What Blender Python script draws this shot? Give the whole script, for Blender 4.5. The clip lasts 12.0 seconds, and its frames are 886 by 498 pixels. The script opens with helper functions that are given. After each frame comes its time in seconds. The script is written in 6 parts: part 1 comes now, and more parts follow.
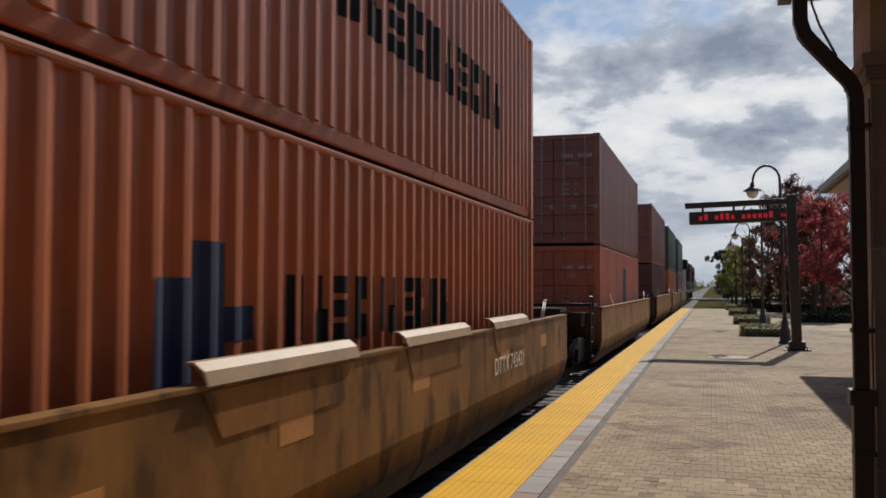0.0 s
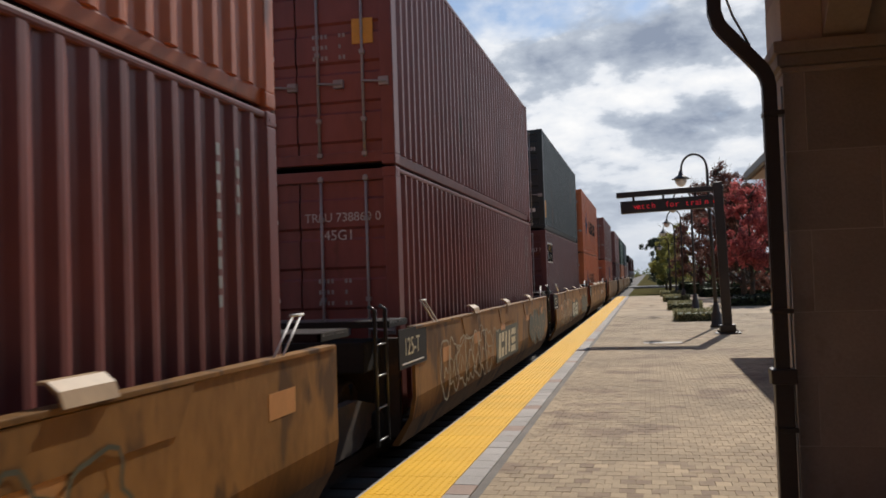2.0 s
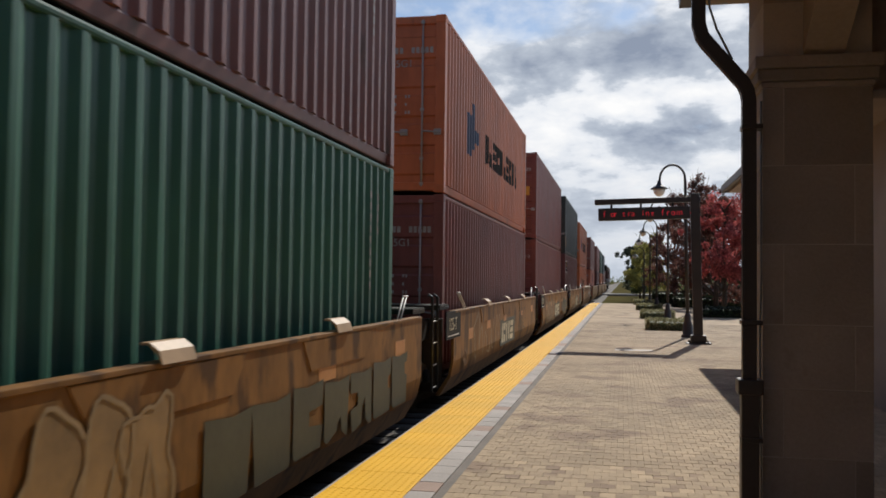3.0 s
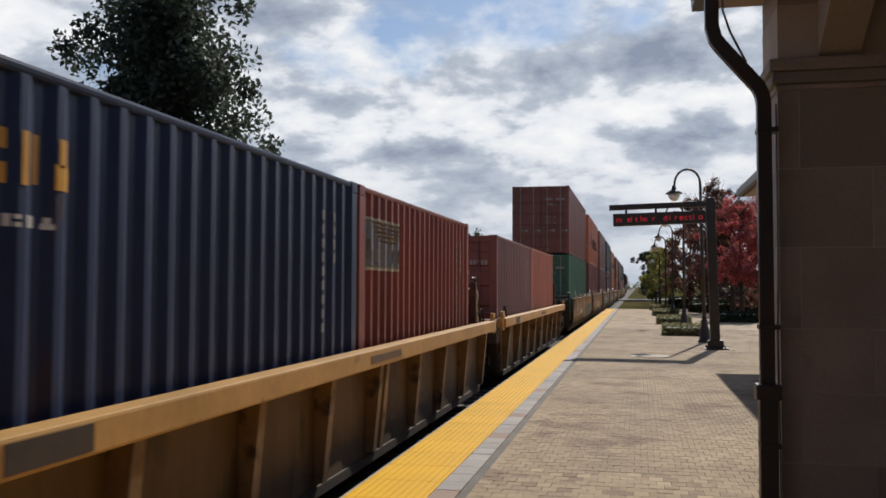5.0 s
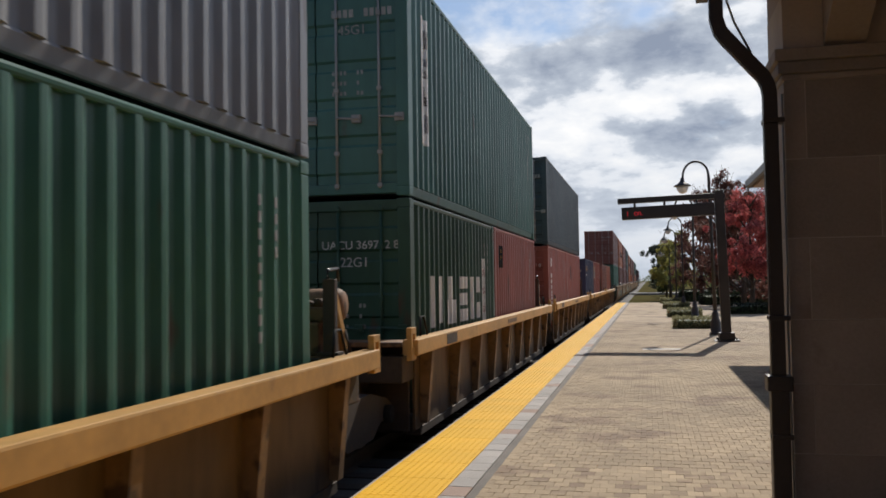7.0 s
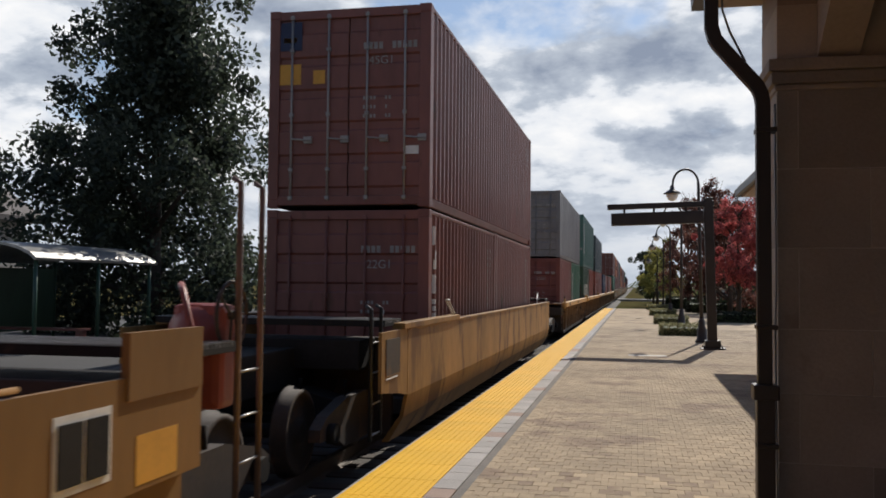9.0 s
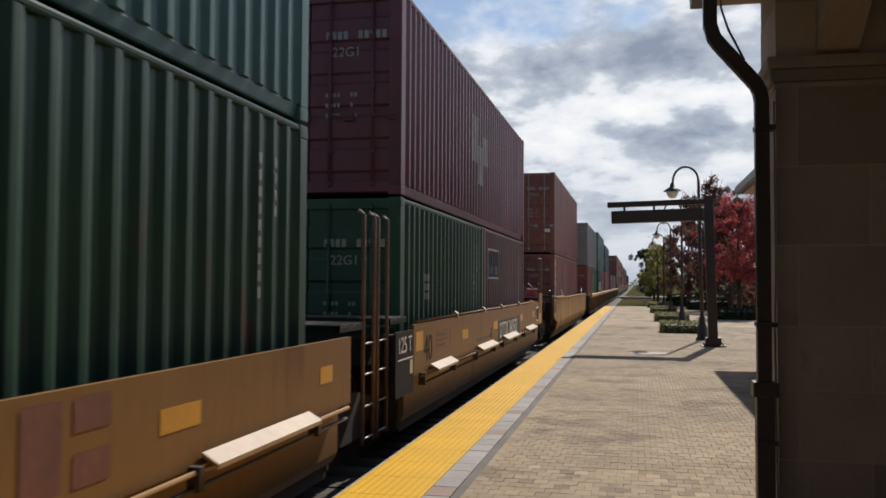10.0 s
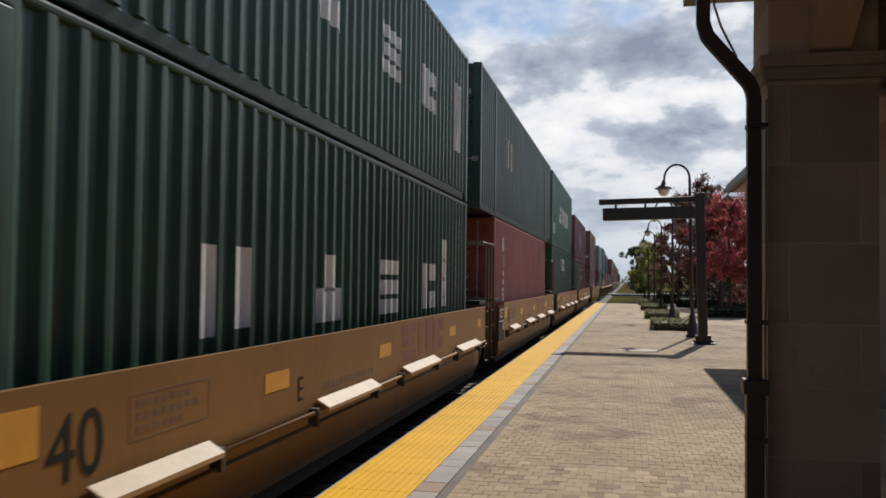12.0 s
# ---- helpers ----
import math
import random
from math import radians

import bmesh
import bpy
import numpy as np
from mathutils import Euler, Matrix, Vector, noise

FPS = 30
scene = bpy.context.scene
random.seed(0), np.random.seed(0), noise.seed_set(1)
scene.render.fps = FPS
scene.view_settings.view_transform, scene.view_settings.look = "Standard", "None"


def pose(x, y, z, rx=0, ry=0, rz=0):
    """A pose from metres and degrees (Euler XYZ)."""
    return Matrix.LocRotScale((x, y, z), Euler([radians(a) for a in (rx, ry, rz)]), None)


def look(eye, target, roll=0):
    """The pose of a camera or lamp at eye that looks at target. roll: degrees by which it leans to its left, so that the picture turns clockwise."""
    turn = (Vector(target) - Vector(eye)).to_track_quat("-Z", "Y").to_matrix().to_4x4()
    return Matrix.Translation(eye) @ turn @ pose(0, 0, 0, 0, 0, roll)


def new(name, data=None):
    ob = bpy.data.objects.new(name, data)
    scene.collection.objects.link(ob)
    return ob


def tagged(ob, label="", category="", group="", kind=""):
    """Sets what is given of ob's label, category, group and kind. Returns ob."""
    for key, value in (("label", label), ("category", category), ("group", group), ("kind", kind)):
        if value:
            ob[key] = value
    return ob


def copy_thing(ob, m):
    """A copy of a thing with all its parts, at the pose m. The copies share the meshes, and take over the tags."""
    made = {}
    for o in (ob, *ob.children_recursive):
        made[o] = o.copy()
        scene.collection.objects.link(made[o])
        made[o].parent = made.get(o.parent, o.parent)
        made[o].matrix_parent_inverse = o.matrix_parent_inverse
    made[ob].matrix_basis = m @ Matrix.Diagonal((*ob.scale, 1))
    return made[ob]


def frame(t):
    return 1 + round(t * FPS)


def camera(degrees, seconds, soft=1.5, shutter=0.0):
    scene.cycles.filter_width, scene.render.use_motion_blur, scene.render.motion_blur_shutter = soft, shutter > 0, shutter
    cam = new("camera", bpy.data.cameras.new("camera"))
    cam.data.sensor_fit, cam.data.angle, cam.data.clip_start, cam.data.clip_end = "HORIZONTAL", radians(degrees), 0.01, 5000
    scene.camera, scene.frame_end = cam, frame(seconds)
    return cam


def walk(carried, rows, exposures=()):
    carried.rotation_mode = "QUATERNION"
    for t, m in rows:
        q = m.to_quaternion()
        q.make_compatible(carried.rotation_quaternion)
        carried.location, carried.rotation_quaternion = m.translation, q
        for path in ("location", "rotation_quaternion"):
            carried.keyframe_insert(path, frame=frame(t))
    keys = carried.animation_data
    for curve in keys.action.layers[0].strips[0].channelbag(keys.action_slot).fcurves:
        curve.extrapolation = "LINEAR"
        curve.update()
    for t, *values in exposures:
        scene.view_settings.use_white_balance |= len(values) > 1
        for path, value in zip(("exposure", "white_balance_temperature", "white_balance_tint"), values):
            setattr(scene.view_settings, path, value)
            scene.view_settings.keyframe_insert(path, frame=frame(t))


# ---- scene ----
# Camera: held by hand on the platform. Rows: seconds, x, y, z, yaw, pitch, lean.
CAMERA_ROWS = [
    (0.0, -0.061, -0.017, 1.585, 16.97, 2.34, 0.13),
    (0.5, -0.062, 0.014, 1.591, 17.22, 2.64, -0.66),
    (1.0, -0.069, 0.028, 1.576, 18.05, 2.04, -1.17),
    (1.5, -0.052, 0.031, 1.569, 16.34, 2.04, -1.90),
    (2.0, 0.001, -0.003, 1.580, 12.99, 2.00, -1.85),
    (2.5, 0.014, 0.000, 1.565, 11.44, 1.54, 0.06),
    (3.0, 0.005, -0.023, 1.567, 11.49, 1.94, 0.75),
    (5.0, 0.007, -0.007, 1.566, 12.45, 2.40, 0.22),
    (5.5, 0.007, 0.002, 1.563, 12.19, 2.14, 0.41),
    (6.0, 0.004, -0.006, 1.561, 12.31, 1.96, 0.67),
    (6.5, 0.006, 0.006, 1.561, 12.80, 1.80, 0.20),
    (7.0, 0.018, -0.011, 1.566, 13.05, 2.22, -0.86),
    (9.0, 0.005, 0.002, 1.564, 12.31, 2.31, 0.56),
    (9.5, 0.002, 0.002, 1.570, 12.32, 2.41, 0.36),
    (10.0, 0.011, -0.009, 1.566, 12.34, 2.20, 0.34),
    (10.5, 0.016, -0.005, 1.563, 12.35, 2.09, 0.32),
    (11.0, 0.019, 0.000, 1.567, 12.19, 2.13, 0.18),
    (11.5, 0.014, 0.001, 1.566, 11.93, 1.95, 0.55),
    (12.0, 0.007, 0.000, 1.563, 11.77, 1.95, 0.72)]


def held(x, y, z, yaw, pitch, lean):
    return pose(x, y, z, 0, 0, yaw) @ pose(0, 0, 0, 90 + pitch) @ pose(0, 0, 0, 0, 0, lean)


cam = camera(53.36, 12.0, soft=1.7, shutter=0.06)

# ---- world, sun, exposure ----
SUN_ELEVATION, SUN_AZIMUTH = 38.8, 10.6   # degrees; azimuth from the track's line towards the right


CLOUD_SHIFT, BELLY_SHIFT = (1.9, 3.4, 0.6), (4.6, 1.9, 2.3)


def sky_world():
    w = bpy.data.worlds.new("sky")
    w.use_nodes = True
    scene.world = w
    n, l = w.node_tree.nodes, w.node_tree.links
    n.clear()
    out = n.new("ShaderNodeOutputWorld")
    bg = n.new("ShaderNodeBackground")
    sky = n.new("ShaderNodeTexSky")
    sky.sky_type, sky.sun_disc = "NISHITA", False
    sky.sun_elevation, sky.sun_rotation = radians(SUN_ELEVATION), radians(SUN_AZIMUTH)
    sky.dust_density = 0.4
    tc = n.new("ShaderNodeTexCoord")
    sep = n.new("ShaderNodeSeparateXYZ")
    l.new(tc.outputs["Generated"], sep.inputs[0])

    def op(kind, a, b=None, c=None):
        m = n.new("ShaderNodeMath")
        m.operation = kind
        for i, q in enumerate((a, b, c)):
            if q is None:
                continue
            if isinstance(q, (int, float)):
                m.inputs[i].default_value = q
            else:
                l.new(q, m.inputs[i])
        return m.outputs[0]

    # Cloud layer on a level sheet overhead: it foreshortens towards the horizon
    depth = op("ADD", op("MAXIMUM", sep.outputs["Z"], 0.0), 0.32)
    comb = n.new("ShaderNodeCombineXYZ")
    l.new(op("DIVIDE", sep.outputs["X"], depth), comb.inputs[0])
    l.new(op("DIVIDE", sep.outputs["Y"], depth), comb.inputs[1])

    def fbm(scale, detail, rough, shift, warp=0.0):
        mp = n.new("ShaderNodeMapping")
        mp.inputs["Location"].default_value = shift
        l.new(comb.outputs[0], mp.inputs["Vector"])
        t = n.new("ShaderNodeTexNoise")
        t.inputs["Scale"].default_value = scale
        t.inputs["Detail"].default_value = detail
        t.inputs["Roughness"].default_value = rough
        t.inputs["Distortion"].default_value = warp
        l.new(mp.outputs[0], t.inputs["Vector"])
        return t.outputs["Fac"]

    def ramp(fac, stops):
        r = n.new("ShaderNodeValToRGB")
        while len(r.color_ramp.elements) < len(stops):
            r.color_ramp.elements.new(0.5)
        for e, (p, c) in zip(r.color_ramp.elements, stops):
            e.position, e.color = p, (*c, 1)
        l.new(fac, r.inputs[0])
        return r.outputs[0]

    big = fbm(2.3, 8, 0.56, CLOUD_SHIFT, 0.15)
    # More cover low down, open blue higher up
    gap = op("ADD", big, op("MULTIPLY", op("SUBTRACT", 0.22, sep.outputs["Z"]), 0.75))
    cover = ramp(gap, [(0.36, (0, 0, 0)), (0.47, (1, 1, 1))])
    shade = fbm(3.5, 9, 0.50, BELLY_SHIFT, 0.1)
    puff = fbm(12.0, 6, 0.58, (1.3, 5.1, 0.0), 0.2)
    mass = op("ADD", op("MULTIPLY", shade, 0.72), op("MULTIPLY", puff, 0.28))
    cloud = ramp(mass, [(0.38, (10.4, 10.6, 10.9)), (0.475, (8.6, 9.1, 9.9)), (0.53, (5.3, 6.0, 7.1)), (0.64, (2.9, 3.5, 4.7))])
    # Low in the sky the layers run together into an even grey-white
    low = n.new("ShaderNodeMapRange")
    low.inputs["From Min"].default_value, low.inputs["From Max"].default_value = 0.02, 0.17
    low.inputs["To Min"].default_value, low.inputs["To Max"].default_value = 0.75, 0.0
    l.new(sep.outputs["Z"], low.inputs["Value"])
    veil = n.new("ShaderNodeMix")
    veil.data_type = "RGBA"
    l.new(low.outputs[0], veil.inputs["Factor"])
    l.new(cloud, veil.inputs["A"])
    veil.inputs["B"].default_value = (6.0, 6.7, 7.8, 1)
    cloud = veil.outputs["Result"]
    # The unseen sky behind the camera is dimmed so rear faces stay dark
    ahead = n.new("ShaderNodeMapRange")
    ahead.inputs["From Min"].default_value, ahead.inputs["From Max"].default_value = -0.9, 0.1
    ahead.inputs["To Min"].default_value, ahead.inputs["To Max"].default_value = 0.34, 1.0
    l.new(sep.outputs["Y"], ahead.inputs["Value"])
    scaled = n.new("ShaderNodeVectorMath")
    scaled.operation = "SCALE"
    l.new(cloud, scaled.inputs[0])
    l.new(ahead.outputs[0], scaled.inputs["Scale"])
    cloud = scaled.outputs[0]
    mix = n.new("ShaderNodeMix")
    mix.data_type = "RGBA"
    l.new(cover, mix.inputs["Factor"])
    blue = n.new("ShaderNodeVectorMath")
    blue.operation = "MULTIPLY"
    blue.inputs[1].default_value = (0.86, 0.92, 1.0)
    l.new(sky.outputs[0], blue.inputs[0])
    l.new(blue.outputs[0], mix.inputs["A"])
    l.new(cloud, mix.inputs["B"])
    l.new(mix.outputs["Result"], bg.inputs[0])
    bg.inputs[1].default_value = 0.085
    l.new(bg.outputs[0], out.inputs[0])


sky_world()
sun_data = bpy.data.lights.new("sun", "SUN")
sun_data.energy, sun_data.angle, sun_data.color = 3.3, radians(0.6), (1.0, 0.96, 0.89)
sun = new("sun", sun_data)
ce, az = math.cos(radians(SUN_ELEVATION)), radians(SUN_AZIMUTH)
sun.matrix_world = look((0, 0, 60), (-math.sin(az) * ce * 10, -math.cos(az) * ce * 10, 60 - 10 * math.sin(radians(SUN_ELEVATION))))
scene.view_settings.exposure = 0.0

# ---- materials ----
MATS = {}


def mat(name, colour, rough=0.6, metal=0.0, vary=0.25, grain=60.0, patch=1.5, bump=0.1, stain=None, stain_at=0.62, stretch=(1, 1, 1), random_tone=0.0):
    """A surface with variation at two scales, fine relief and, where given, stains of another colour."""
    if name in MATS:
        return MATS[name]
    m = bpy.data.materials.new(name)
    m.use_nodes = True
    n, l = m.node_tree.nodes, m.node_tree.links
    b = n["Principled BSDF"]
    b.inputs["Roughness"].default_value, b.inputs["Metallic"].default_value = rough, metal
    tc = n.new("ShaderNodeTexCoord")
    info = n.new("ShaderNodeObjectInfo")
    mp = n.new("ShaderNodeMapping")
    mp.inputs["Scale"].default_value = stretch
    l.new(tc.outputs["Object"], mp.inputs["Vector"])
    off = n.new("ShaderNodeVectorMath")
    off.operation = "MULTIPLY_ADD"
    off.inputs[1].default_value = (17.0, 31.0, 7.0)
    comb = n.new("ShaderNodeCombineXYZ")
    for i in range(3):
        l.new(info.outputs["Random"], comb.inputs[i])
    l.new(comb.outputs[0], off.inputs[0])
    l.new(mp.outputs[0], off.inputs[2])

    def noise_of(scale, detail):
        t = n.new("ShaderNodeTexNoise")
        t.inputs["Scale"].default_value, t.inputs["Detail"].default_value = scale, detail
        l.new(off.outputs[0], t.inputs["Vector"])
        return t.outputs["Fac"]

    fine, coarse = noise_of(grain, 3), noise_of(patch, 5)
    add = n.new("ShaderNodeMath")
    add.operation = "MULTIPLY_ADD"
    add.inputs[1].default_value = 0.45
    l.new(fine, add.inputs[0])
    l.new(coarse, add.inputs[2])
    rng = n.new("ShaderNodeMapRange")
    rng.inputs["From Min"].default_value, rng.inputs["From Max"].default_value = 0.4, 1.0
    rng.inputs["To Min"].default_value, rng.inputs["To Max"].default_value = 1 - vary, 1 + vary
    l.new(add.outputs[0], rng.inputs["Value"])
    value = rng.outputs[0]
    if random_tone:
        tone = n.new("ShaderNodeMapRange")
        tone.inputs["To Min"].default_value, tone.inputs["To Max"].default_value = 1 - random_tone, 1 + random_tone
        l.new(info.outputs["Random"], tone.inputs["Value"])
        mul = n.new("ShaderNodeMath")
        mul.operation = "MULTIPLY"
        l.new(value, mul.inputs[0])
        l.new(tone.outputs[0], mul.inputs[1])
        value = mul.outputs[0]
    mixc = n.new("ShaderNodeVectorMath")
    mixc.operation = "SCALE"
    mixc.inputs[0].default_value = colour
    l.new(value, mixc.inputs["Scale"])
    colour_out = mixc.outputs[0]
    if stain:
        s = noise_of(patch * 2.3, 8)
        r = n.new("ShaderNodeMapRange")
        r.inputs["From Min"].default_value, r.inputs["From Max"].default_value = stain_at, stain_at + 0.09
        l.new(s, r.inputs["Value"])
        mx = n.new("ShaderNodeMix")
        mx.data_type = "RGBA"
        l.new(r.outputs[0], mx.inputs["Factor"])
        l.new(colour_out, mx.inputs["A"])
        mx.inputs["B"].default_value = (*stain, 1)
        colour_out = mx.outputs["Result"]
    l.new(colour_out, b.inputs["Base Color"])
    if bump:
        bp = n.new("ShaderNodeBump")
        bp.inputs["Strength"].default_value, bp.inputs["Distance"].default_value = bump, 0.01
        l.new(fine, bp.inputs["Height"])
        l.new(bp.outputs[0], b.inputs["Normal"])
    MATS[name] = m
    return m


def paint(name, colour, rust=(0.10, 0.045, 0.025), rough=0.40, at=0.66):
    """Weathered paint on steel, streaked downwards."""
    m = mat(name, tuple(1.12 * c for c in colour), rough, 0.0, 0.3, 9.0, 0.9, 0.05, rust, at, (1, 1, 0.35))
    m.node_tree.nodes["Principled BSDF"].inputs["Specular IOR Level"].default_value = 0.5
    return m


ORANGE = paint("orange_paint", (0.45, 0.126, 0.046))
ORANGE_DARK = paint("burnt_orange_paint", (0.38, 0.10, 0.05))
MAROON = paint("maroon_paint", (0.185, 0.056, 0.046))
DARK_MAROON = paint("dark_maroon_paint", (0.095, 0.029, 0.029))
PLUM = paint("plum_paint", (0.13, 0.035, 0.055))
BROWN = paint("brown_paint", (0.20, 0.075, 0.06))
RED = paint("rust_red_paint", (0.27, 0.066, 0.046))
GREEN = paint("dark_green_paint", (0.029, 0.072, 0.046))
TEAL = paint("teal_green_paint", (0.046, 0.13, 0.11))
DUSKY = paint("dusky_green_paint", (0.036, 0.07, 0.062))
BRIGHT_GREEN = paint("green_paint", (0.042, 0.135, 0.092))
SLATE = paint("slate_blue_paint", (0.034, 0.052, 0.062))
BLACK_GREEN = paint("black_green_paint", (0.019, 0.031, 0.031))
BLUE = paint("navy_blue_paint", (0.022, 0.036, 0.085))
GREY = paint("grey_paint", (0.22, 0.22, 0.225))
ROD = paint("pale_rod_paint", (0.30, 0.285, 0.275))
STEEL = mat("galvanised_steel", (0.42, 0.41, 0.40), 0.4, 0.7, 0.25, 40, 3)
TAN = mat("tan_car_paint", (0.235, 0.115, 0.036), 0.55, 0, 0.5, 12, 1.3, 0.08, (0.10, 0.050, 0.022), 0.53, (1, 1, 0.45))
YELLOW_TAN = mat("yellow_tan_paint", (0.34, 0.185, 0.062), 0.55, 0, 0.4, 12, 1.0, 0.08, (0.17, 0.085, 0.035), 0.53, (1, 1, 0.4))
TAN_CLEAN = mat("fresh_tan_paint", (0.262, 0.14, 0.052), 0.5, 0, 0.18, 12, 0.6, 0.05, (0.19, 0.10, 0.042), 0.60, (1, 1, 0.3))
YELLOW_CHORD = mat("yellow_chord_paint", (0.54, 0.30, 0.095), 0.5, 0, 0.25, 14, 1.2, 0.08, (0.22, 0.11, 0.05), 0.66)
GRIME = mat("grimy_steel", (0.055, 0.038, 0.028), 0.75, 0, 0.4, 20, 1.5, 0.15, (0.10, 0.055, 0.03), 0.6)
BLACK = mat("black_steel", (0.024, 0.021, 0.019), 0.75, 0, 0.35, 30, 2, 0.1, (0.06, 0.04, 0.03), 0.64)
FLAP = mat("bare_flap_paint", (0.42, 0.275, 0.15), 0.55, 0, 0.2, 20, 3, 0.08, (0.3, 0.18, 0.1), 0.7)
RAIL = mat("rail_steel", (0.12, 0.09, 0.07), 0.7, 0.2, 0.3, 40, 2)
BALLAST = mat("ballast", (0.10, 0.09, 0.08), 0.9, 0, 0.5, 22, 1.0, 0.9)
CONCRETE = mat("concrete", (0.40, 0.37, 0.33), 0.85, 0, 0.2, 60, 1.2, 0.3, (0.25, 0.22, 0.19), 0.64)
PAVER = mat("clay_paver", (0.405, 0.30, 0.19), 0.88, 0, 0.30, 50, 0.55, 0.3, (0.275, 0.19, 0.125), 0.55, (1, 1, 1), 0.06)
PALE_PAVER = mat("pale_paver", (0.43, 0.39, 0.355), 0.85, 0, 0.18, 70, 2.0, 0.3, (0.33, 0.24, 0.20), 0.62, (1, 1, 1), 0.12)
JOINT = mat("paver_joint", (0.36, 0.265, 0.168), 0.95, 0, 0.3, 60, 2.0, 0.3)
DARK_STRIP = mat("dark_strip", (0.20, 0.175, 0.15), 0.9, 0, 0.25, 60, 2.0, 0.3)
TACTILE = mat("tactile_yellow", (0.93, 0.50, 0.012), 0.6, 0, 0.12, 40, 1.0, 0.15, (0.66, 0.34, 0.03), 0.68)
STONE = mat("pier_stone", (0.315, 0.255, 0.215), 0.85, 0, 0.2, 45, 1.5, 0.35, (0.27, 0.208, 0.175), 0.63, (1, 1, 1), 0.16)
MORTAR = mat("mortar", (0.45, 0.375, 0.32), 0.95, 0, 0.15, 60, 2, 0.2)
TIMBER = mat("soffit_boards", (0.38, 0.30, 0.245), 0.7, 0, 0.2, 30, 1.0, 0.1)
PIPE = mat("dark_bronze_pipe", (0.045, 0.034, 0.03), 0.4, 0.2, 0.2, 30, 2)
POST = mat("black_post_paint", (0.035, 0.028, 0.026), 0.45, 0, 0.25, 30, 2)
WHITE = mat("white_lettering", (0.80, 0.78, 0.74), 0.6, 0, 0.2, 30, 3, 0.05)
PALE_CODE = mat("white_stencil_lettering", (0.58, 0.56, 0.53), 0.6, 0, 0.3, 20, 3, 0.05)
FADED = mat("faded_white_lettering", (0.34, 0.33, 0.31), 0.6, 0, 0.35, 20, 3, 0.05)
CREAM = mat("cream_lettering", (0.58, 0.52, 0.36), 0.6, 0, 0.3, 16, 3, 0.05)
NAVY = mat("navy_lettering", (0.03, 0.045, 0.10), 0.6, 0, 0.2, 30, 3, 0.05)
INK = mat("black_lettering", (0.02, 0.018, 0.017), 0.8, 0, 0.2, 30, 3, 0.05)
AMBER = mat("amber_reflector", (0.72, 0.36, 0.05), 0.45, 0, 0.15, 30, 3, 0.05)
DULL_AMBER = mat("faded_reflector", (0.52, 0.24, 0.08), 0.5, 0, 0.2, 20, 3, 0.05)
DULL_TAN = mat("dull_tan_marks", (0.13, 0.09, 0.055), 0.7, 0, 0.3, 16, 3, 0.05)
DULL_MAROON = mat("dull_maroon_marks", (0.22, 0.085, 0.06), 0.7, 0, 0.3, 16, 3, 0.05)
RUSTY = mat("rusty_tank", (0.20, 0.10, 0.045), 0.7, 0, 0.45, 16, 3, 0.3, (0.09, 0.045, 0.025), 0.52)
for dull in (TACTILE, TAN, BLACK, INK, YELLOW_TAN, TAN_CLEAN):
    dull.node_tree.nodes["Principled BSDF"].inputs["Specular IOR Level"].default_value = 0.2
HANDRAIL = mat("brown_handrail_paint", (0.16, 0.10, 0.078), 0.5, 0, 0.35, 16, 2, 0.1)
RIB_SHEET = mat("brown_tan_sheet", (0.135, 0.080, 0.040), 0.65, 0, 0.5, 9, 1.2, 0.1, (0.06, 0.036, 0.022), 0.55, (1, 1, 0.3))
STAKE = mat("brown_stake_paint", (0.21, 0.122, 0.058), 0.65, 0, 0.4, 14, 2, 0.15, (0.07, 0.04, 0.025), 0.56)
GRATE = mat("dull_grating_steel", (0.24, 0.235, 0.23), 0.45, 0.5, 0.3, 30, 3)
BLACK_GLOSS = mat("worn_black_handhold_paint", (0.04, 0.037, 0.034), 0.28, 0.35, 0.3, 30, 3)
STENCIL = mat("faded_stencil", (0.17, 0.10, 0.055), 0.7, 0, 0.3, 16, 3, 0.05)
GRAFFITI_PALE = mat("pale_graffiti", (0.38, 0.335, 0.235), 0.6, 0, 0.3, 14, 2, 0.0)
GRAFFITI_DARK = mat("grey_green_graffiti", (0.062, 0.064, 0.042), 0.6, 0, 0.3, 14, 2, 0.0)
GRAFFITI_TAN = mat("tan_graffiti_fill", (0.27, 0.17, 0.075), 0.6, 0, 0.35, 14, 2, 0.0)
GRAFFITI_EDGE = mat("pale_tan_graffiti", (0.31, 0.22, 0.12), 0.6, 0, 0.35, 14, 2, 0.0)
GRASS = mat("dry_grass", (0.105, 0.088, 0.04), 1.0, 0, 0.4, 3, 0.08, 0.4, (0.10, 0.11, 0.04), 0.55)
GRASS.node_tree.nodes["Principled BSDF"].inputs["Specular IOR Level"].default_value = 0.0
ASPHALT = mat("asphalt", (0.075, 0.072, 0.07), 0.9, 0, 0.25, 40, 0.4, 0.2)
HEDGE = mat("hedge_leaf", (0.055, 0.085, 0.03), 0.7, 0, 0.4, 8, 2, 0.0, (0.09, 0.11, 0.045), 0.55)
BARK = mat("bark", (0.06, 0.045, 0.035), 0.9, 0, 0.3, 20, 3, 0.3)
ROOF = mat("shingle_roof", (0.16, 0.14, 0.13), 0.85, 0, 0.25, 30, 1, 0.3)


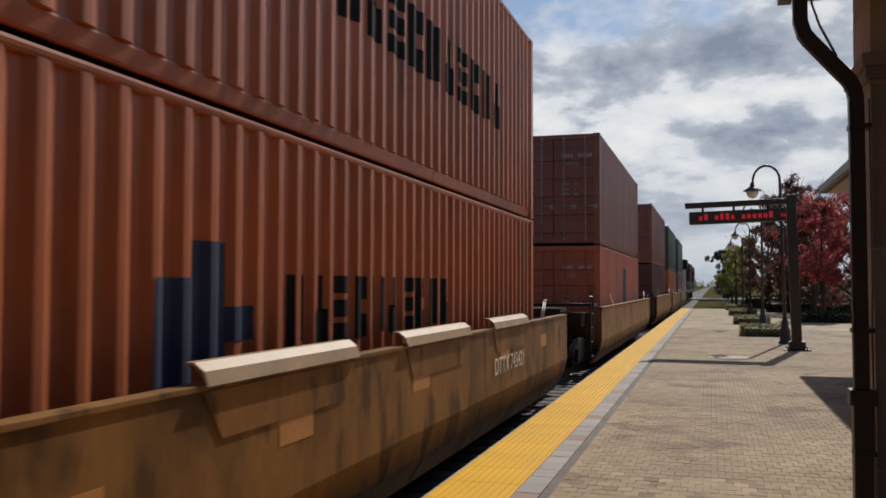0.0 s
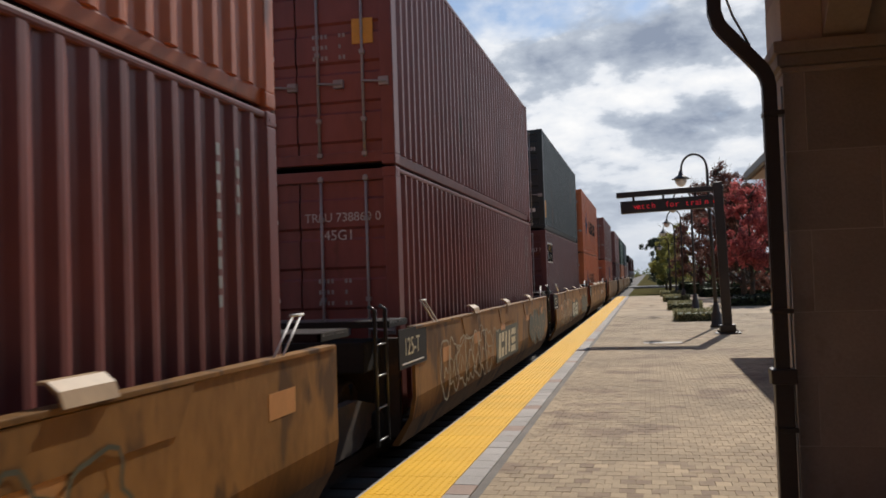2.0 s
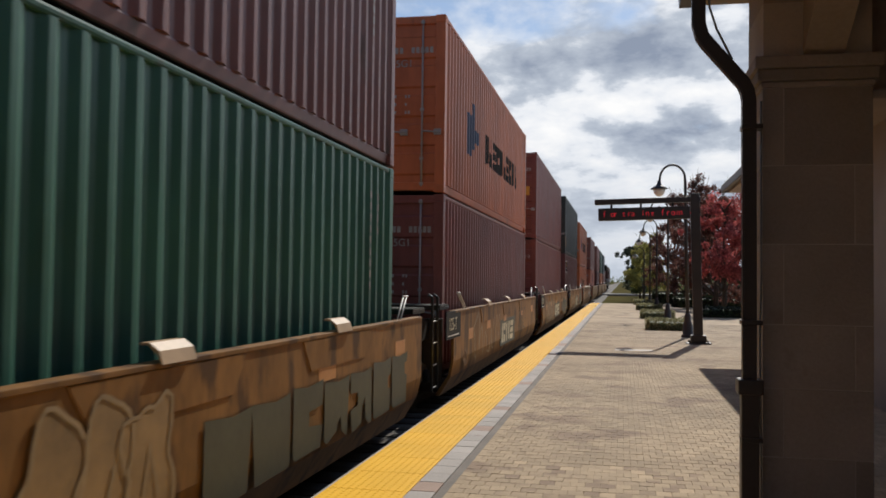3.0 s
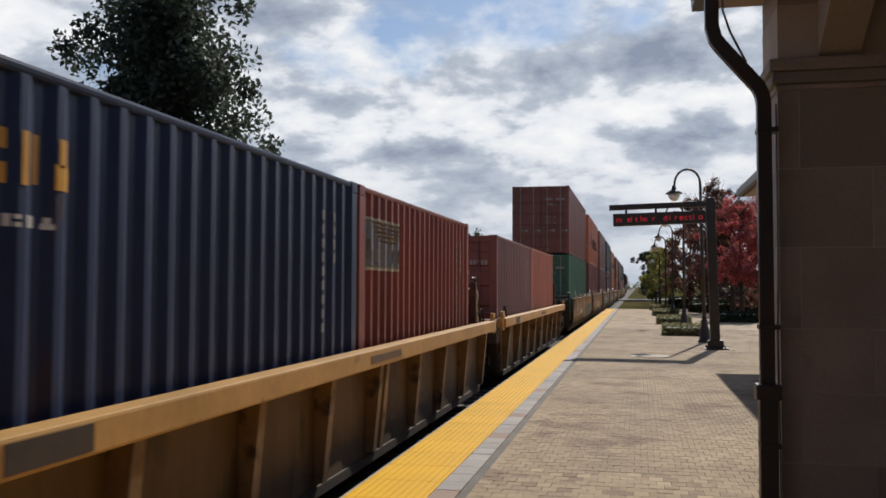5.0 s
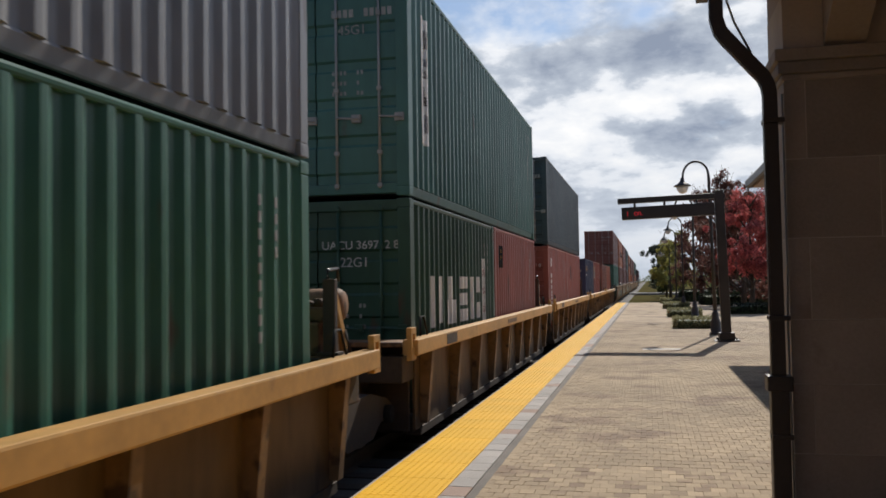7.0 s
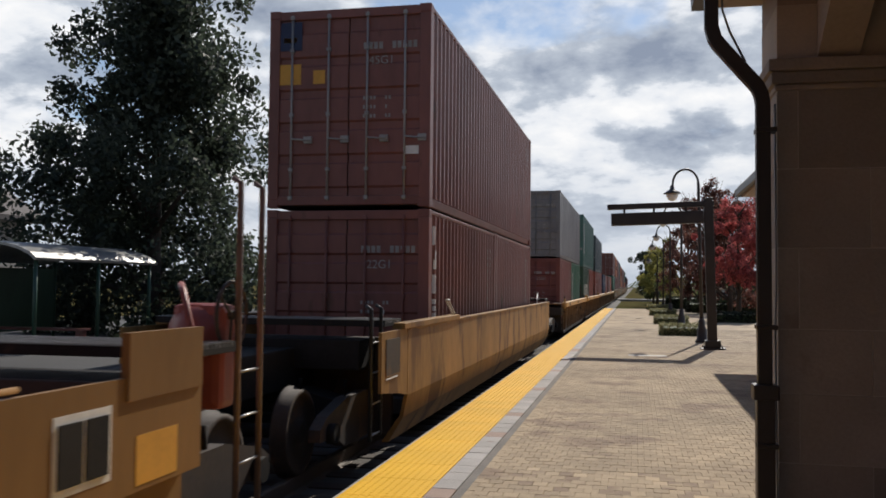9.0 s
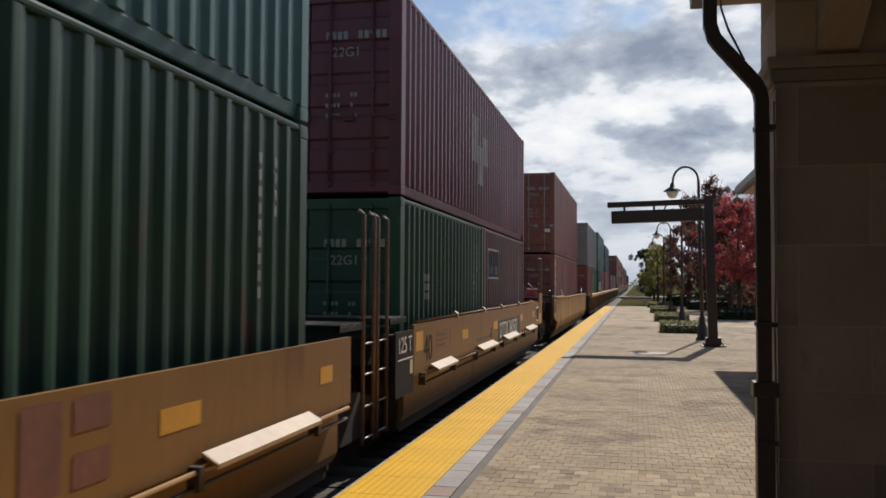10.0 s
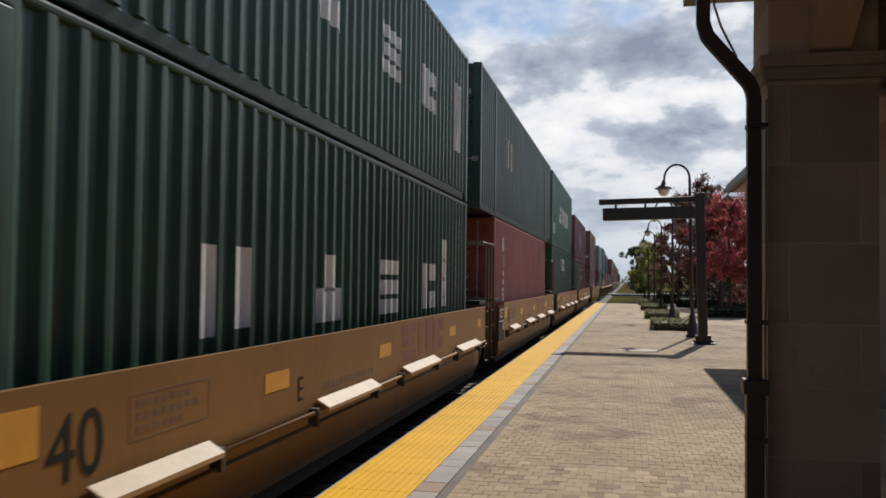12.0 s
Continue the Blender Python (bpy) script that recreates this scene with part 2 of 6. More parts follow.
def leaf(name, colour, spread=0.35):
    m = mat(name, colour, 0.6, 0, spread, 6, 1.2, 0.0)
    n, l = m.node_tree.nodes, m.node_tree.links
    b = n["Principled BSDF"]
    geo = n.new("ShaderNodeNewGeometry")
    hs = n.new("ShaderNodeHueSaturation")
    r = n.new("ShaderNodeMapRange")
    r.inputs["To Min"].default_value, r.inputs["To Max"].default_value = 0.55, 1.45
    l.new(geo.outputs["Random Per Island"], r.inputs["Value"])
    l.new(r.outputs[0], hs.inputs["Value"])
    src = b.inputs["Base Color"].links[0].from_socket
    l.new(src, hs.inputs["Color"])
    l.new(hs.outputs[0], b.inputs["Base Color"])
    tr = n.new("ShaderNodeBsdfTranslucent")
    l.new(hs.outputs[0], tr.inputs["Color"])
    mx = n.new("ShaderNodeMixShader")
    mx.inputs[0].default_value = 0.5
    l.new(b.outputs[0], mx.inputs[1])
    l.new(tr.outputs[0], mx.inputs[2])
    l.new(mx.outputs[0], n["Material Output"].inputs[0])
    return m


LEAF_GREEN = leaf("green_leaf", (0.13, 0.16, 0.065))
LEAF_DARK = leaf("dark_green_leaf", (0.058, 0.074, 0.052))
LEAF_SHRUB = leaf("shrub_leaf", (0.028, 0.034, 0.02))
LEAF_YELLOW = leaf("yellow_green_leaf", (0.33, 0.31, 0.09))
LEAF_RED = leaf("red_leaf", (0.42, 0.105, 0.10))
LEAF_HEDGE = leaf("hedge_foliage", (0.26, 0.245, 0.13))
CLAY = mat("red_clay_paver", (0.40, 0.28, 0.22), 0.85, 0, 0.2, 70, 2.0, 0.3)
PALE_COVER = mat("pale_cover", (0.62, 0.57, 0.50), 0.8, 0, 0.15, 40, 3, 0.1)
LOT = mat("pale_asphalt", (0.26, 0.25, 0.24), 0.9, 0, 0.2, 30, 0.4, 0.2)


def per_piece(name, base):
    """The same surface with a tone of its own for each joined piece."""
    m = base.copy()
    m.name = name
    n, l = m.node_tree.nodes, m.node_tree.links
    b = n["Principled BSDF"]
    geo = n.new("ShaderNodeNewGeometry")
    hs = n.new("ShaderNodeHueSaturation")
    r = n.new("ShaderNodeMapRange")
    r.inputs["To Min"].default_value, r.inputs["To Max"].default_value = 0.88, 1.11
    l.new(geo.outputs["Random Per Island"], r.inputs["Value"])
    l.new(r.outputs[0], hs.inputs["Value"])
    l.new(b.inputs["Base Color"].links[0].from_socket, hs.inputs["Color"])
    l.new(hs.outputs[0], b.inputs["Base Color"])
    return m


PAVER_FIELD = per_piece("clay_paver_field", PAVER)


def glow(name, colour, strength):
    m = mat(name, colour, 0.5)
    b = m.node_tree.nodes["Principled BSDF"]
    b.inputs["Emission Color"].default_value = (*colour, 1)
    b.inputs["Emission Strength"].default_value = strength
    return m


LED = glow("red_light_dots", (0.75, 0.03, 0.05), 0.20)
LEAF_BROWN = leaf("russet_leaf", (0.15, 0.065, 0.05))

# ---- mesh helpers ----
SHARED = {}


def shared(key, make):
    """A mesh made once and shared by all parts of that shape."""
    if key not in SHARED:
        bm = bmesh.new()
        make(bm)
        me = bpy.data.meshes.new(str(key[0]) if isinstance(key, tuple) else key)
        bm.normal_update()
        bm.to_mesh(me)
        bm.free()
        me.materials.append(None)
        SHARED[key] = me
    return SHARED[key]


def put(name, me, material, parent=None, m=None, label=""):
    ob = new(name, me)
    ob.material_slots[0].link = "OBJECT"
    ob.material_slots[0].material = material
    ob.parent = parent
    if m is not None:
        ob.matrix_basis = m
    if label:
        ob["label"] = label
    return ob


def part(name, bm, material, parent=None, label=""):
    me = bpy.data.meshes.new(name)
    bm.normal_update()
    bm.to_mesh(me)
    bm.free()
    me.materials.append(material)
    ob = new(name, me)
    ob.parent = parent
    if label:
        ob["label"] = label
    return ob


def box(bm, x0, x1, y0, y1, z0, z1, bevel=0.0):
    vs = [bm.verts.new((x, y, z)) for z in (z0, z1) for y in (y0, y1) for x in (x0, x1)]
    fs = [bm.faces.new([vs[i] for i in q]) for q in ((0, 2, 3, 1), (4, 5, 7, 6), (0, 1, 5, 4), (2, 6, 7, 3), (0, 4, 6, 2), (1, 3, 7, 5))]
    if bevel:
        es = list({e for f in fs for e in f.edges})
        bmesh.ops.bevel(bm, geom=es, offset=bevel, segments=2, affect="EDGES", profile=0.6)


def tube(bm, points, r, seg=8, close=True):
    """A round bar along points."""
    pts = [Vector(p) for p in points]
    rings = []
    up = Vector((0.13, 0.27, 0.95))
    for i, p in enumerate(pts):
        d = (pts[min(i + 1, len(pts) - 1)] - pts[max(i - 1, 0)]).normalized()
        a = d.cross(up)
        if a.length < 0.1:
            a = d.cross(Vector((1, 0, 0)))
        a.normalize()
        b = d.cross(a)
        rr = r[i] if isinstance(r, (list, tuple)) else r
        rings.append([bm.verts.new(p + rr * (math.cos(k * 2 * math.pi / seg) * a + math.sin(k * 2 * math.pi / seg) * b)) for k in range(seg)])
    for u, w in zip(rings, rings[1:]):
        for k in range(seg):
            f = bm.faces.new((u[k], u[(k + 1) % seg], w[(k + 1) % seg], w[k]))
            f.smooth = True
    if close:
        bm.faces.new(rings[0][::-1])
        bm.faces.new(rings[-1])


def lathe(bm, profile, centre=(0, 0, 0), seg=16):
    """A turned shape from (radius, height) pairs about the z axis."""
    cx, cy, cz = centre
    rings = [[bm.verts.new((cx + r * math.cos(k * 2 * math.pi / seg), cy + r * math.sin(k * 2 * math.pi / seg), cz + z)) for k in range(seg)] for r, z in profile]
    for u, w in zip(rings, rings[1:]):
        for k in range(seg):
            f = bm.faces.new((u[k], u[(k + 1) % seg], w[(k + 1) % seg], w[k]))
            f.smooth = True
    bm.faces.new(rings[0][::-1])
    bm.faces.new(rings[-1])


def sweep(bm, outline, path):
    """An outline of (x, z) pairs carried along the y values of path."""
    rows = [[bm.verts.new((x, y, z)) for x, z in outline] for y in path]
    k = len(outline)
    for u, w in zip(rows, rows[1:]):
        for i in range(k):
            bm.faces.new((u[i], u[(i + 1) % k], w[(i + 1) % k], w[i]))
    bm.faces.new(rows[0][::-1])
    bm.faces.new(rows[-1])


def text_part(words, size, material, parent, m, label=""):
    cu = bpy.data.curves.new("lettering", "FONT")
    cu.body, cu.size, cu.extrude = words, size, 0.0012
    tmp = bpy.data.objects.new("lettering", cu)
    me = bpy.data.meshes.new_from_object(tmp)
    me.materials.clear()
    me.materials.append(material)
    bpy.data.objects.remove(tmp)
    ob = new("lettering", me)
    ob.parent, ob.matrix_basis = parent, m
    if label:
        ob["label"] = label
    return ob


def thing(name, label, category, m=None, group="", kind=""):
    ob = new(name)
    ob.empty_display_size = 0.3
    if m is not None:
        ob.matrix_basis = m
    return tagged(ob, label, category, group, kind)


MESSAGE = []  # letters of the scrolling message: object, start, tilt
MOVING = []   # things of the train with their place along it

# ---- the setting ----
TRACK_X, RAIL_Z, SPEED = -4.03, -0.33, 19.56
EDGE_X, FAR_END = -2.155, 63.7


def ground():
    bm = bmesh.new()
    box(bm, -900, 900, -300, 2600, -1.2, -0.62)
    g = part("ground", bm, GRASS)
    tagged(g, "dry autumn grass ground beside the railway", "ground", kind="structure")
    bm = bmesh.new()
    sweep(bm, [(TRACK_X - 2.6, -0.66), (TRACK_X - 1.7, -0.50), (TRACK_X + 1.7, -0.50), (TRACK_X + 2.2, -0.66)], [-60, 1500])
    b = part("ballast_bed", bm, BALLAST)
    tagged(b, "dark crushed stone ballast under the rails", "ballast", kind="structure")
    for side in (-1, 1):
        bm = bmesh.new()
        c = TRACK_X + side * 0.7525
        sweep(bm, [(c - 0.075, -0.50), (c + 0.075, -0.50), (c + 0.02, -0.47), (c + 0.035, -0.34), (c + 0.03, RAIL_Z), (c - 0.03, RAIL_Z), (c - 0.035, -0.34), (c - 0.02, -0.47)], [-60, 1500])
        r = part("rail", bm, RAIL)
        tagged(r, "worn steel rail on timber ties", "rail", "rails", "structure")


def platform():
    bm = bmesh.new()
    box(bm, EDGE_X + 0.02, 16.0, -14.0, FAR_END, -0.66, -0.055)
    box(bm, -1.251, 16.0, 3.6, 34.0, -0.056, -0.007)
    p = part("platform", bm, JOINT)
    tagged(p, "brick-paved station platform with a yellow tactile edge", "platform", kind="structure")
    y = -14.0
    while y < FAR_END - 0.1:
        y1 = min(y + 2.4, FAR_END)
        bm = bmesh.new()
        box(bm, EDGE_X, EDGE_X + 0.018, y + 0.004, y1 - 0.004, -0.5, 0.0, 0.004)
        part("edge_stone", bm, CONCRETE, p)
        y = y1



def tactile_and_bands(p):
    def tile(bm):
        box(bm, 0.0, 0.605, 0.002, 0.608, -0.05, 0.0, 0.003)
        for i in range(10):
            for k in range(10):
                x, y = 0.03 + i * 0.0605, 0.032 + k * 0.0605
                lo = [bm.verts.new((x + 0.014 * math.cos(a), y + 0.014 * math.sin(a), 0.0)) for a in (0, 1.047, 2.094, 3.142, 4.189, 5.236)]
                hi = [bm.verts.new((x + 0.010 * math.cos(a), y + 0.010 * math.sin(a), 0.0026)) for a in (0, 1.047, 2.094, 3.142, 4.189, 5.236)]
                bm.faces.new(hi)
                for q in range(6):
                    bm.faces.new((lo[q], lo[(q + 1) % 6], hi[(q + 1) % 6], hi[q]))
    me = shared("tactile_tile", tile)
    y = -1.0
    while y < FAR_END - 0.6:
        put("tactile_tile", me, TACTILE, p, pose(EDGE_X + 0.022, y, 0.002))
        y += 0.61
    rng = random.Random(4)
    band = shared("band_paver", lambda bm: box(bm, -0.098, 0.098, 0.0, 0.293, -0.05, 0.0, 0.006))
    y, n = 1.0, 0
    while y < FAR_END - 0.3:
        put("band_paver", band, PALE_PAVER if rng.random() < 0.9 else CLAY, p, pose(-1.428, y, -0.002 + rng.uniform(-0.002, 0.002)))
        y += 0.30
    bm = bmesh.new()
    box(bm, -1.326, -1.252, -14.0, FAR_END, -0.06, -0.012)
    part("drain_strip", bm, DARK_STRIP, p, "dark recessed drain strip")


def pavers(p):
    """Small clay pavers in staggered rows; the nearest are single pieces, the rest one sheet of pieces."""
    rng = random.Random(7)
    me = shared("paver", lambda bm: box(bm, -0.0565, 0.0565, -0.0685, 0.0685, -0.05, 0.0, 0.003))
    vs, fs = [], []
    singles = 0
    rows = int((34.0 - 3.6) / 0.14)
    for r in range(rows):
        y = 3.67 + r * 0.14
        x1 = 3.2 if y < 20 else 6.0
        x = -1.190 + (0.058 if r % 2 else 0.0)
        if r % 2:
            b0 = len(vs)
            vs += [(q, w2, -0.001) for q, w2 in ((-1.248, y - 0.067), (-1.192, y - 0.067), (-1.192, y + 0.067), (-1.248, y + 0.067))]
            fs.append((b0, b0 + 1, b0 + 2, b0 + 3))
        while x < x1:
            dz = rng.uniform(-0.0018, 0.001)
            if singles < 300 and 5.0 <= y <= 7.6 and -1.0 < x < 0.8:
                put("paver", me, PAVER, p, pose(x, y, dz, rng.uniform(-0.5, 0.5), rng.uniform(-0.7, 0.7), rng.uniform(-0.8, 0.8)))
                singles += 1
            else:
                b0 = len(vs)
                h, w, c = 0.0572, 0.0692, 0.003
                vs += [(x - h, y - w, dz - 0.012), (x + h, y - w, dz - 0.012), (x + h, y + w, dz - 0.012), (x - h, y + w, dz - 0.012),
                       (x - h + c, y - w + c, dz), (x + h - c, y - w + c, dz), (x + h - c, y + w - c, dz), (x - h + c, y + w - c, dz)]
                fs += [(b0 + 4, b0 + 5, b0 + 6, b0 + 7)] + [(b0 + k, b0 + (k + 1) % 4, b0 + 4 + (k + 1) % 4, b0 + 4 + k) for k in range(4)]
            x += 0.116
    m = bpy.data.meshes.new("paver_field")
    m.from_pydata(vs, [], fs)
    m.materials.append(PAVER_FIELD)
    ob = new("paver_field", m)
    ob.parent = p
    tagged(ob, kind="stuff")
    bm = bmesh.new()
    box(bm, -1.248, 16.0, 34.0, FAR_END, -0.06, -0.004)
    part("far_paving", bm, PAVER, p)
    bm = bmesh.new()
    box(bm, -1.248, 3.2, -14.0, 3.6, -0.06, -0.004)
    part("near_paving", bm, PAVER, p)


def station():
    """The station building beside the platform: a pier of stone blocks, its porch roof and the hall behind."""
    hall = thing("station_building", "stone and timber station building with wide eaves", "building")
    rng = random.Random(3)
    pier = part("pier", (lambda bm: (box(bm, 0.904, 1.566, 6.004, 6.696, 0.0, 3.40), bm)[1])(bmesh.new()), MORTAR, hall, "stone pier with pale joints")
    zs = (0.0, 0.45, 0.89, 1.30, 1.82, 2.33, 2.84)
    for k, (z0, z1) in enumerate(zip(zs, zs[1:])):
        cut = 1.03 if k % 2 else 1.46
        for x0, x1 in ((0.9, cut), (cut, 1.57)):
            bm = bmesh.new()
            box(bm, x0 + (0.004 if x0 > 0.9 else 0), x1 - (0.004 if x1 < 1.57 else 0), 6.0, 6.7, z0 + 0.004, z1 - 0.004, 0.003)
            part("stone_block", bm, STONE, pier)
    for o, z0, z1 in ((0.012, 2.84, 2.878), (0.035, 2.88, 2.958), (0.055, 2.96, 3.04)):
        bm = bmesh.new()
        box(bm, 0.9 - o, 1.57 + o, 6.0 - o, 6.7 + o, z0, z1, 0.01)
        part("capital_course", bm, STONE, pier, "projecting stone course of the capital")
    bm = bmesh.new()
    box(bm, 0.905, 1.565, 6.005, 6.695, 3.04, 3.622, 0.006)
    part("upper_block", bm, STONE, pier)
    bm = bmesh.new()
    sweep(bm, [(1.15, 3.05), (1.40, 3.05), (1.40, 3.622), (1.15, 3.622)], [5.6, 6.0])
    for v in bm.verts:
        if v.co.y < 5.7 and v.co.z < 3.2:
            v.co.z = 3.45
            v.co.y = 5.35
    part("brace", bm, TIMBER, hall, "slanting timber brace under the soffit")
    bm = bmesh.new()
    box(bm, 0.514, 3.3, -12.0, 6.72, 3.625, 3.70)
    part("soffit", bm, TIMBER, hall, "boarded porch soffit")
    bm = bmesh.new()
    box(bm, 1.0, 1.5, -12.0, 5.55, 3.46, 3.622, 0.01)
    part("beam", bm, TIMBER, hall)
    bm = bmesh.new()
    v = [bm.verts.new(q) for q in ((0.47, -12.2, 3.705), (0.47, 6.75, 3.705), (3.4, 6.75, 4.8), (3.4, -12.2, 4.8), (0.47, -12.2, 3.78), (0.47, 6.75, 3.78), (3.4, 6.75, 4.88), (3.4, -12.2, 4.88))]
    for q in ((3, 2, 1, 0), (4, 5, 6, 7), (0, 1, 5, 4), (1, 2, 6, 5), (2, 3, 7, 6), (3, 0, 4, 7)):
        bm.faces.new([v[k] for k in q])
    part("porch_roof", bm, ROOF, hall)
    bm = bmesh.new()
    sweep(bm, [(0.40, 3.73), (0.41, 3.605), (0.50, 3.605), (0.512, 3.73), (0.50, 3.73), (0.49, 3.625), (0.42, 3.625), (0.41, 3.73)], [-12.0, 6.7])
    part("gutter", bm, PIPE, hall, "dark bronze gutter")
    bm = bmesh.new()
    box(bm, 1.572, 3.2, 6.25, 6.55, 2.86, 3.622, 0.01)
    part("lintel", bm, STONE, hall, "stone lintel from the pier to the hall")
    # Added high roof, out of view: blocks sky light from the near containers
    bm = bmesh.new()
    sweep(bm, [(3.41, 3.9), (12.4, 3.9), (12.4, 4.1), (7.9, 8.0), (3.41, 4.95)], [-12.3, 6.75])
    part("main_roof", bm, ROOF, hall)
    bm = bmesh.new()
    box(bm, 3.2, 3.5, -12.0, 19.6, 0.0, 3.9)
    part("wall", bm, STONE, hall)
    bm = bmesh.new()
    box(bm, 3.5, 12.0, 19.3, 19.6, 0.0, 3.9)
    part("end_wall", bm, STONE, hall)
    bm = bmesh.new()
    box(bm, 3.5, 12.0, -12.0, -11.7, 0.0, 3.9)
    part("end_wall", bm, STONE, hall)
    bm = bmesh.new()
    box(bm, 2.38, 3.3, 7.2, 21.0, 3.62, 3.66)
    box(bm, 3.3, 12.0, 19.6, 21.0, 3.62, 3.66)
    part("hall_soffit", bm, TIMBER, hall, "boarded eave soffit")
    bm = bmesh.new()
    pts = ((2.3, 7.1, 3.66), (2.3, 21.1, 3.66), (13.0, 21.1, 3.66), (13.0, 7.1, 3.66), (2.3, 7.1, 3.80), (2.3, 21.1, 3.80), (13.0, 21.1, 3.80), (13.0, 7.1, 3.80), (7.6, 7.1, 6.9), (7.6, 15.8, 6.9))
    v = [bm.verts.new(q) for q in pts]
    for q in ((3, 2, 1, 0), (0, 1, 5, 4), (1, 2, 6, 5), (2, 3, 7, 6), (4, 5, 9, 8), (6, 7, 8, 9), (5, 6, 9), (0, 4, 8, 7, 3)):
        bm.faces.new([v[k] for k in q])
    bmesh.ops.recalc_face_normals(bm, faces=bm.faces)
    part("hall_roof", bm, ROOF, hall)
    bm = bmesh.new()
    box(bm, 2.24, 2.30, 7.0, 21.2, 3.64, 3.80, 0.01)
    box(bm, 2.24, 13.0, 21.14, 21.2, 3.64, 3.80, 0.01)
    part("eave_gutter", bm, PIPE, hall)

    spout = thing("downspout", "dark bronze rectangular downspout strapped to the pier", "drainpipe")
    bm = bmesh.new()
    path = [(0.484, 3.62), (0.486, 3.25), (0.508, 3.17), (0.535, 3.13), (0.765, 2.855), (0.79, 2.80), (0.80, 2.74), (0.805, 0.92)]
    prev = None
    for k, (x, z) in enumerate(path):
        a = path[max(k - 1, 0)]
        c = path[min(k + 1, len(path) - 1)]
        t = Vector((c[0] - a[0], c[1] - a[1])).normalized()
        q = Vector((-t.y, t.x)) * 0.043
        ring = [bm.verts.new((x + s * q.x, y, z + s * q.y)) for s, y in ((1, 5.86), (-1, 5.86), (-1, 5.95), (1, 5.95))]
        if prev:
            for e in range(4):
                bm.faces.new((prev[e], prev[(e + 1) % 4], ring[(e + 1) % 4], ring[e]))
        prev = ring
    bmesh.ops.bevel(bm, geom=[e for e in bm.edges if abs((e.verts[0].co - e.verts[1].co).normalized().z) > 0.3], offset=0.008, segments=2, affect="EDGES")
    bmesh.ops.recalc_face_normals(bm, faces=bm.faces)
    part("pipe", bm, PIPE, spout)
    bm = bmesh.new()
    box(bm, 0.752, 0.862, 5.852, 5.957, 0.0, 0.92, 0.008)
    part("lower_pipe", bm, PIPE, spout)
    bm = bmesh.new()
    box(bm, 0.730, 0.885, 5.83, 5.98, 0.86, 0.955, 0.01)
    part("collar", bm, PIPE, spout)
    for z in (0.56, 1.30, 2.55):
        bm = bmesh.new()
        box(bm, 0.752, 0.880, 5.84, 5.965, z, z + 0.03, 0.004)
        part("strap", bm, PIPE, spout)
    bm = bmesh.new()
    tube(bm, [(0.55, 5.9, 3.60), (0.555, 5.9, 3.36), (0.60, 5.91, 3.22), (0.70, 5.93, 3.02)], 0.008, 6)
    tube(bm, [(0.885, 5.975, 2.75), (0.888, 5.975, 1.6), (0.880, 5.975, 1.25), (0.888, 5.975, 0.4), (0.888, 5.975, 0.0)], 0.007, 6)
    part("cable", bm, GREY, spout, "thin grey cable beside the pipe")


def sign_gantry():
    g = thing("platform_sign", "black post with a cantilever beam and hanging message display", "sign", pose(1.925, 23.35, 0, 0, -1.6, 0))
    bm = bmesh.new()
    box(bm, -0.30, 0.30, -0.30, 0.30, 0.0, 0.03, 0.008)
    base = part("base_plate", bm, POST, g)
    for sx in (-1, 1):
        for sy in (-1, 1):
            bm = bmesh.new()
            tube(bm, [(sx * 0.22, sy * 0.22, 0.03), (sx * 0.22, sy * 0.22, 0.09)], 0.02, 6)
            part("bolt", bm, POST, base)
    bm = bmesh.new()
    box(bm, -0.19, 0.19, -0.19, 0.19, 0.03, 0.22, 0.02)
    part("foot", bm, POST, g)
    bm = bmesh.new()
    box(bm, -0.115, 0.115, -0.115, 0.115, 0.2, 3.84, 0.015)
    part("post", bm, POST, g)
    bm = bmesh.new()
    box(bm, -2.53, 0.14, -0.09, 0.09, 3.62, 3.76, 0.015)
    part("beam", bm, POST, g)
    for x in (-2.1, -1.35, -0.55):
        bm = bmesh.new()
        tube(bm, [(x, 0, 3.64), (x, 0, 3.5)], 0.03, 8)
        part("hanger", bm, POST, g)
    bm = bmesh.new()
    box(bm, -2.44, -0.13, -0.12, 0.12, 3.20, 3.52, 0.02)
    d = part("display", bm, POST, g, "black message display box")
    rng = random.Random(11)
    text = "####### ## #### ###### watch for trains from either direction."
    for i, ch in enumerate(text):
        if ch == " ":
            continue
        rest = pose(0, -0.04, 3.295)
        if ch == "#":
            bm = bmesh.new()
            box(bm, 0.0, 0.085, -0.0012, 0.0012, 0.0, rng.choice((0.11, 0.11, 0.16)))
            ob = part("lit_bar", bm, LED, d, "dim red lit bar")
            turn = 0
        else:
            ob = text_part(ch, 0.21, LED, d, rest, "dim red lit letter")
            turn = 90
        MESSAGE.append((ob, -2.28 + 0.935 * 7.4 + (i - len(text) + 1) * 0.129, turn))


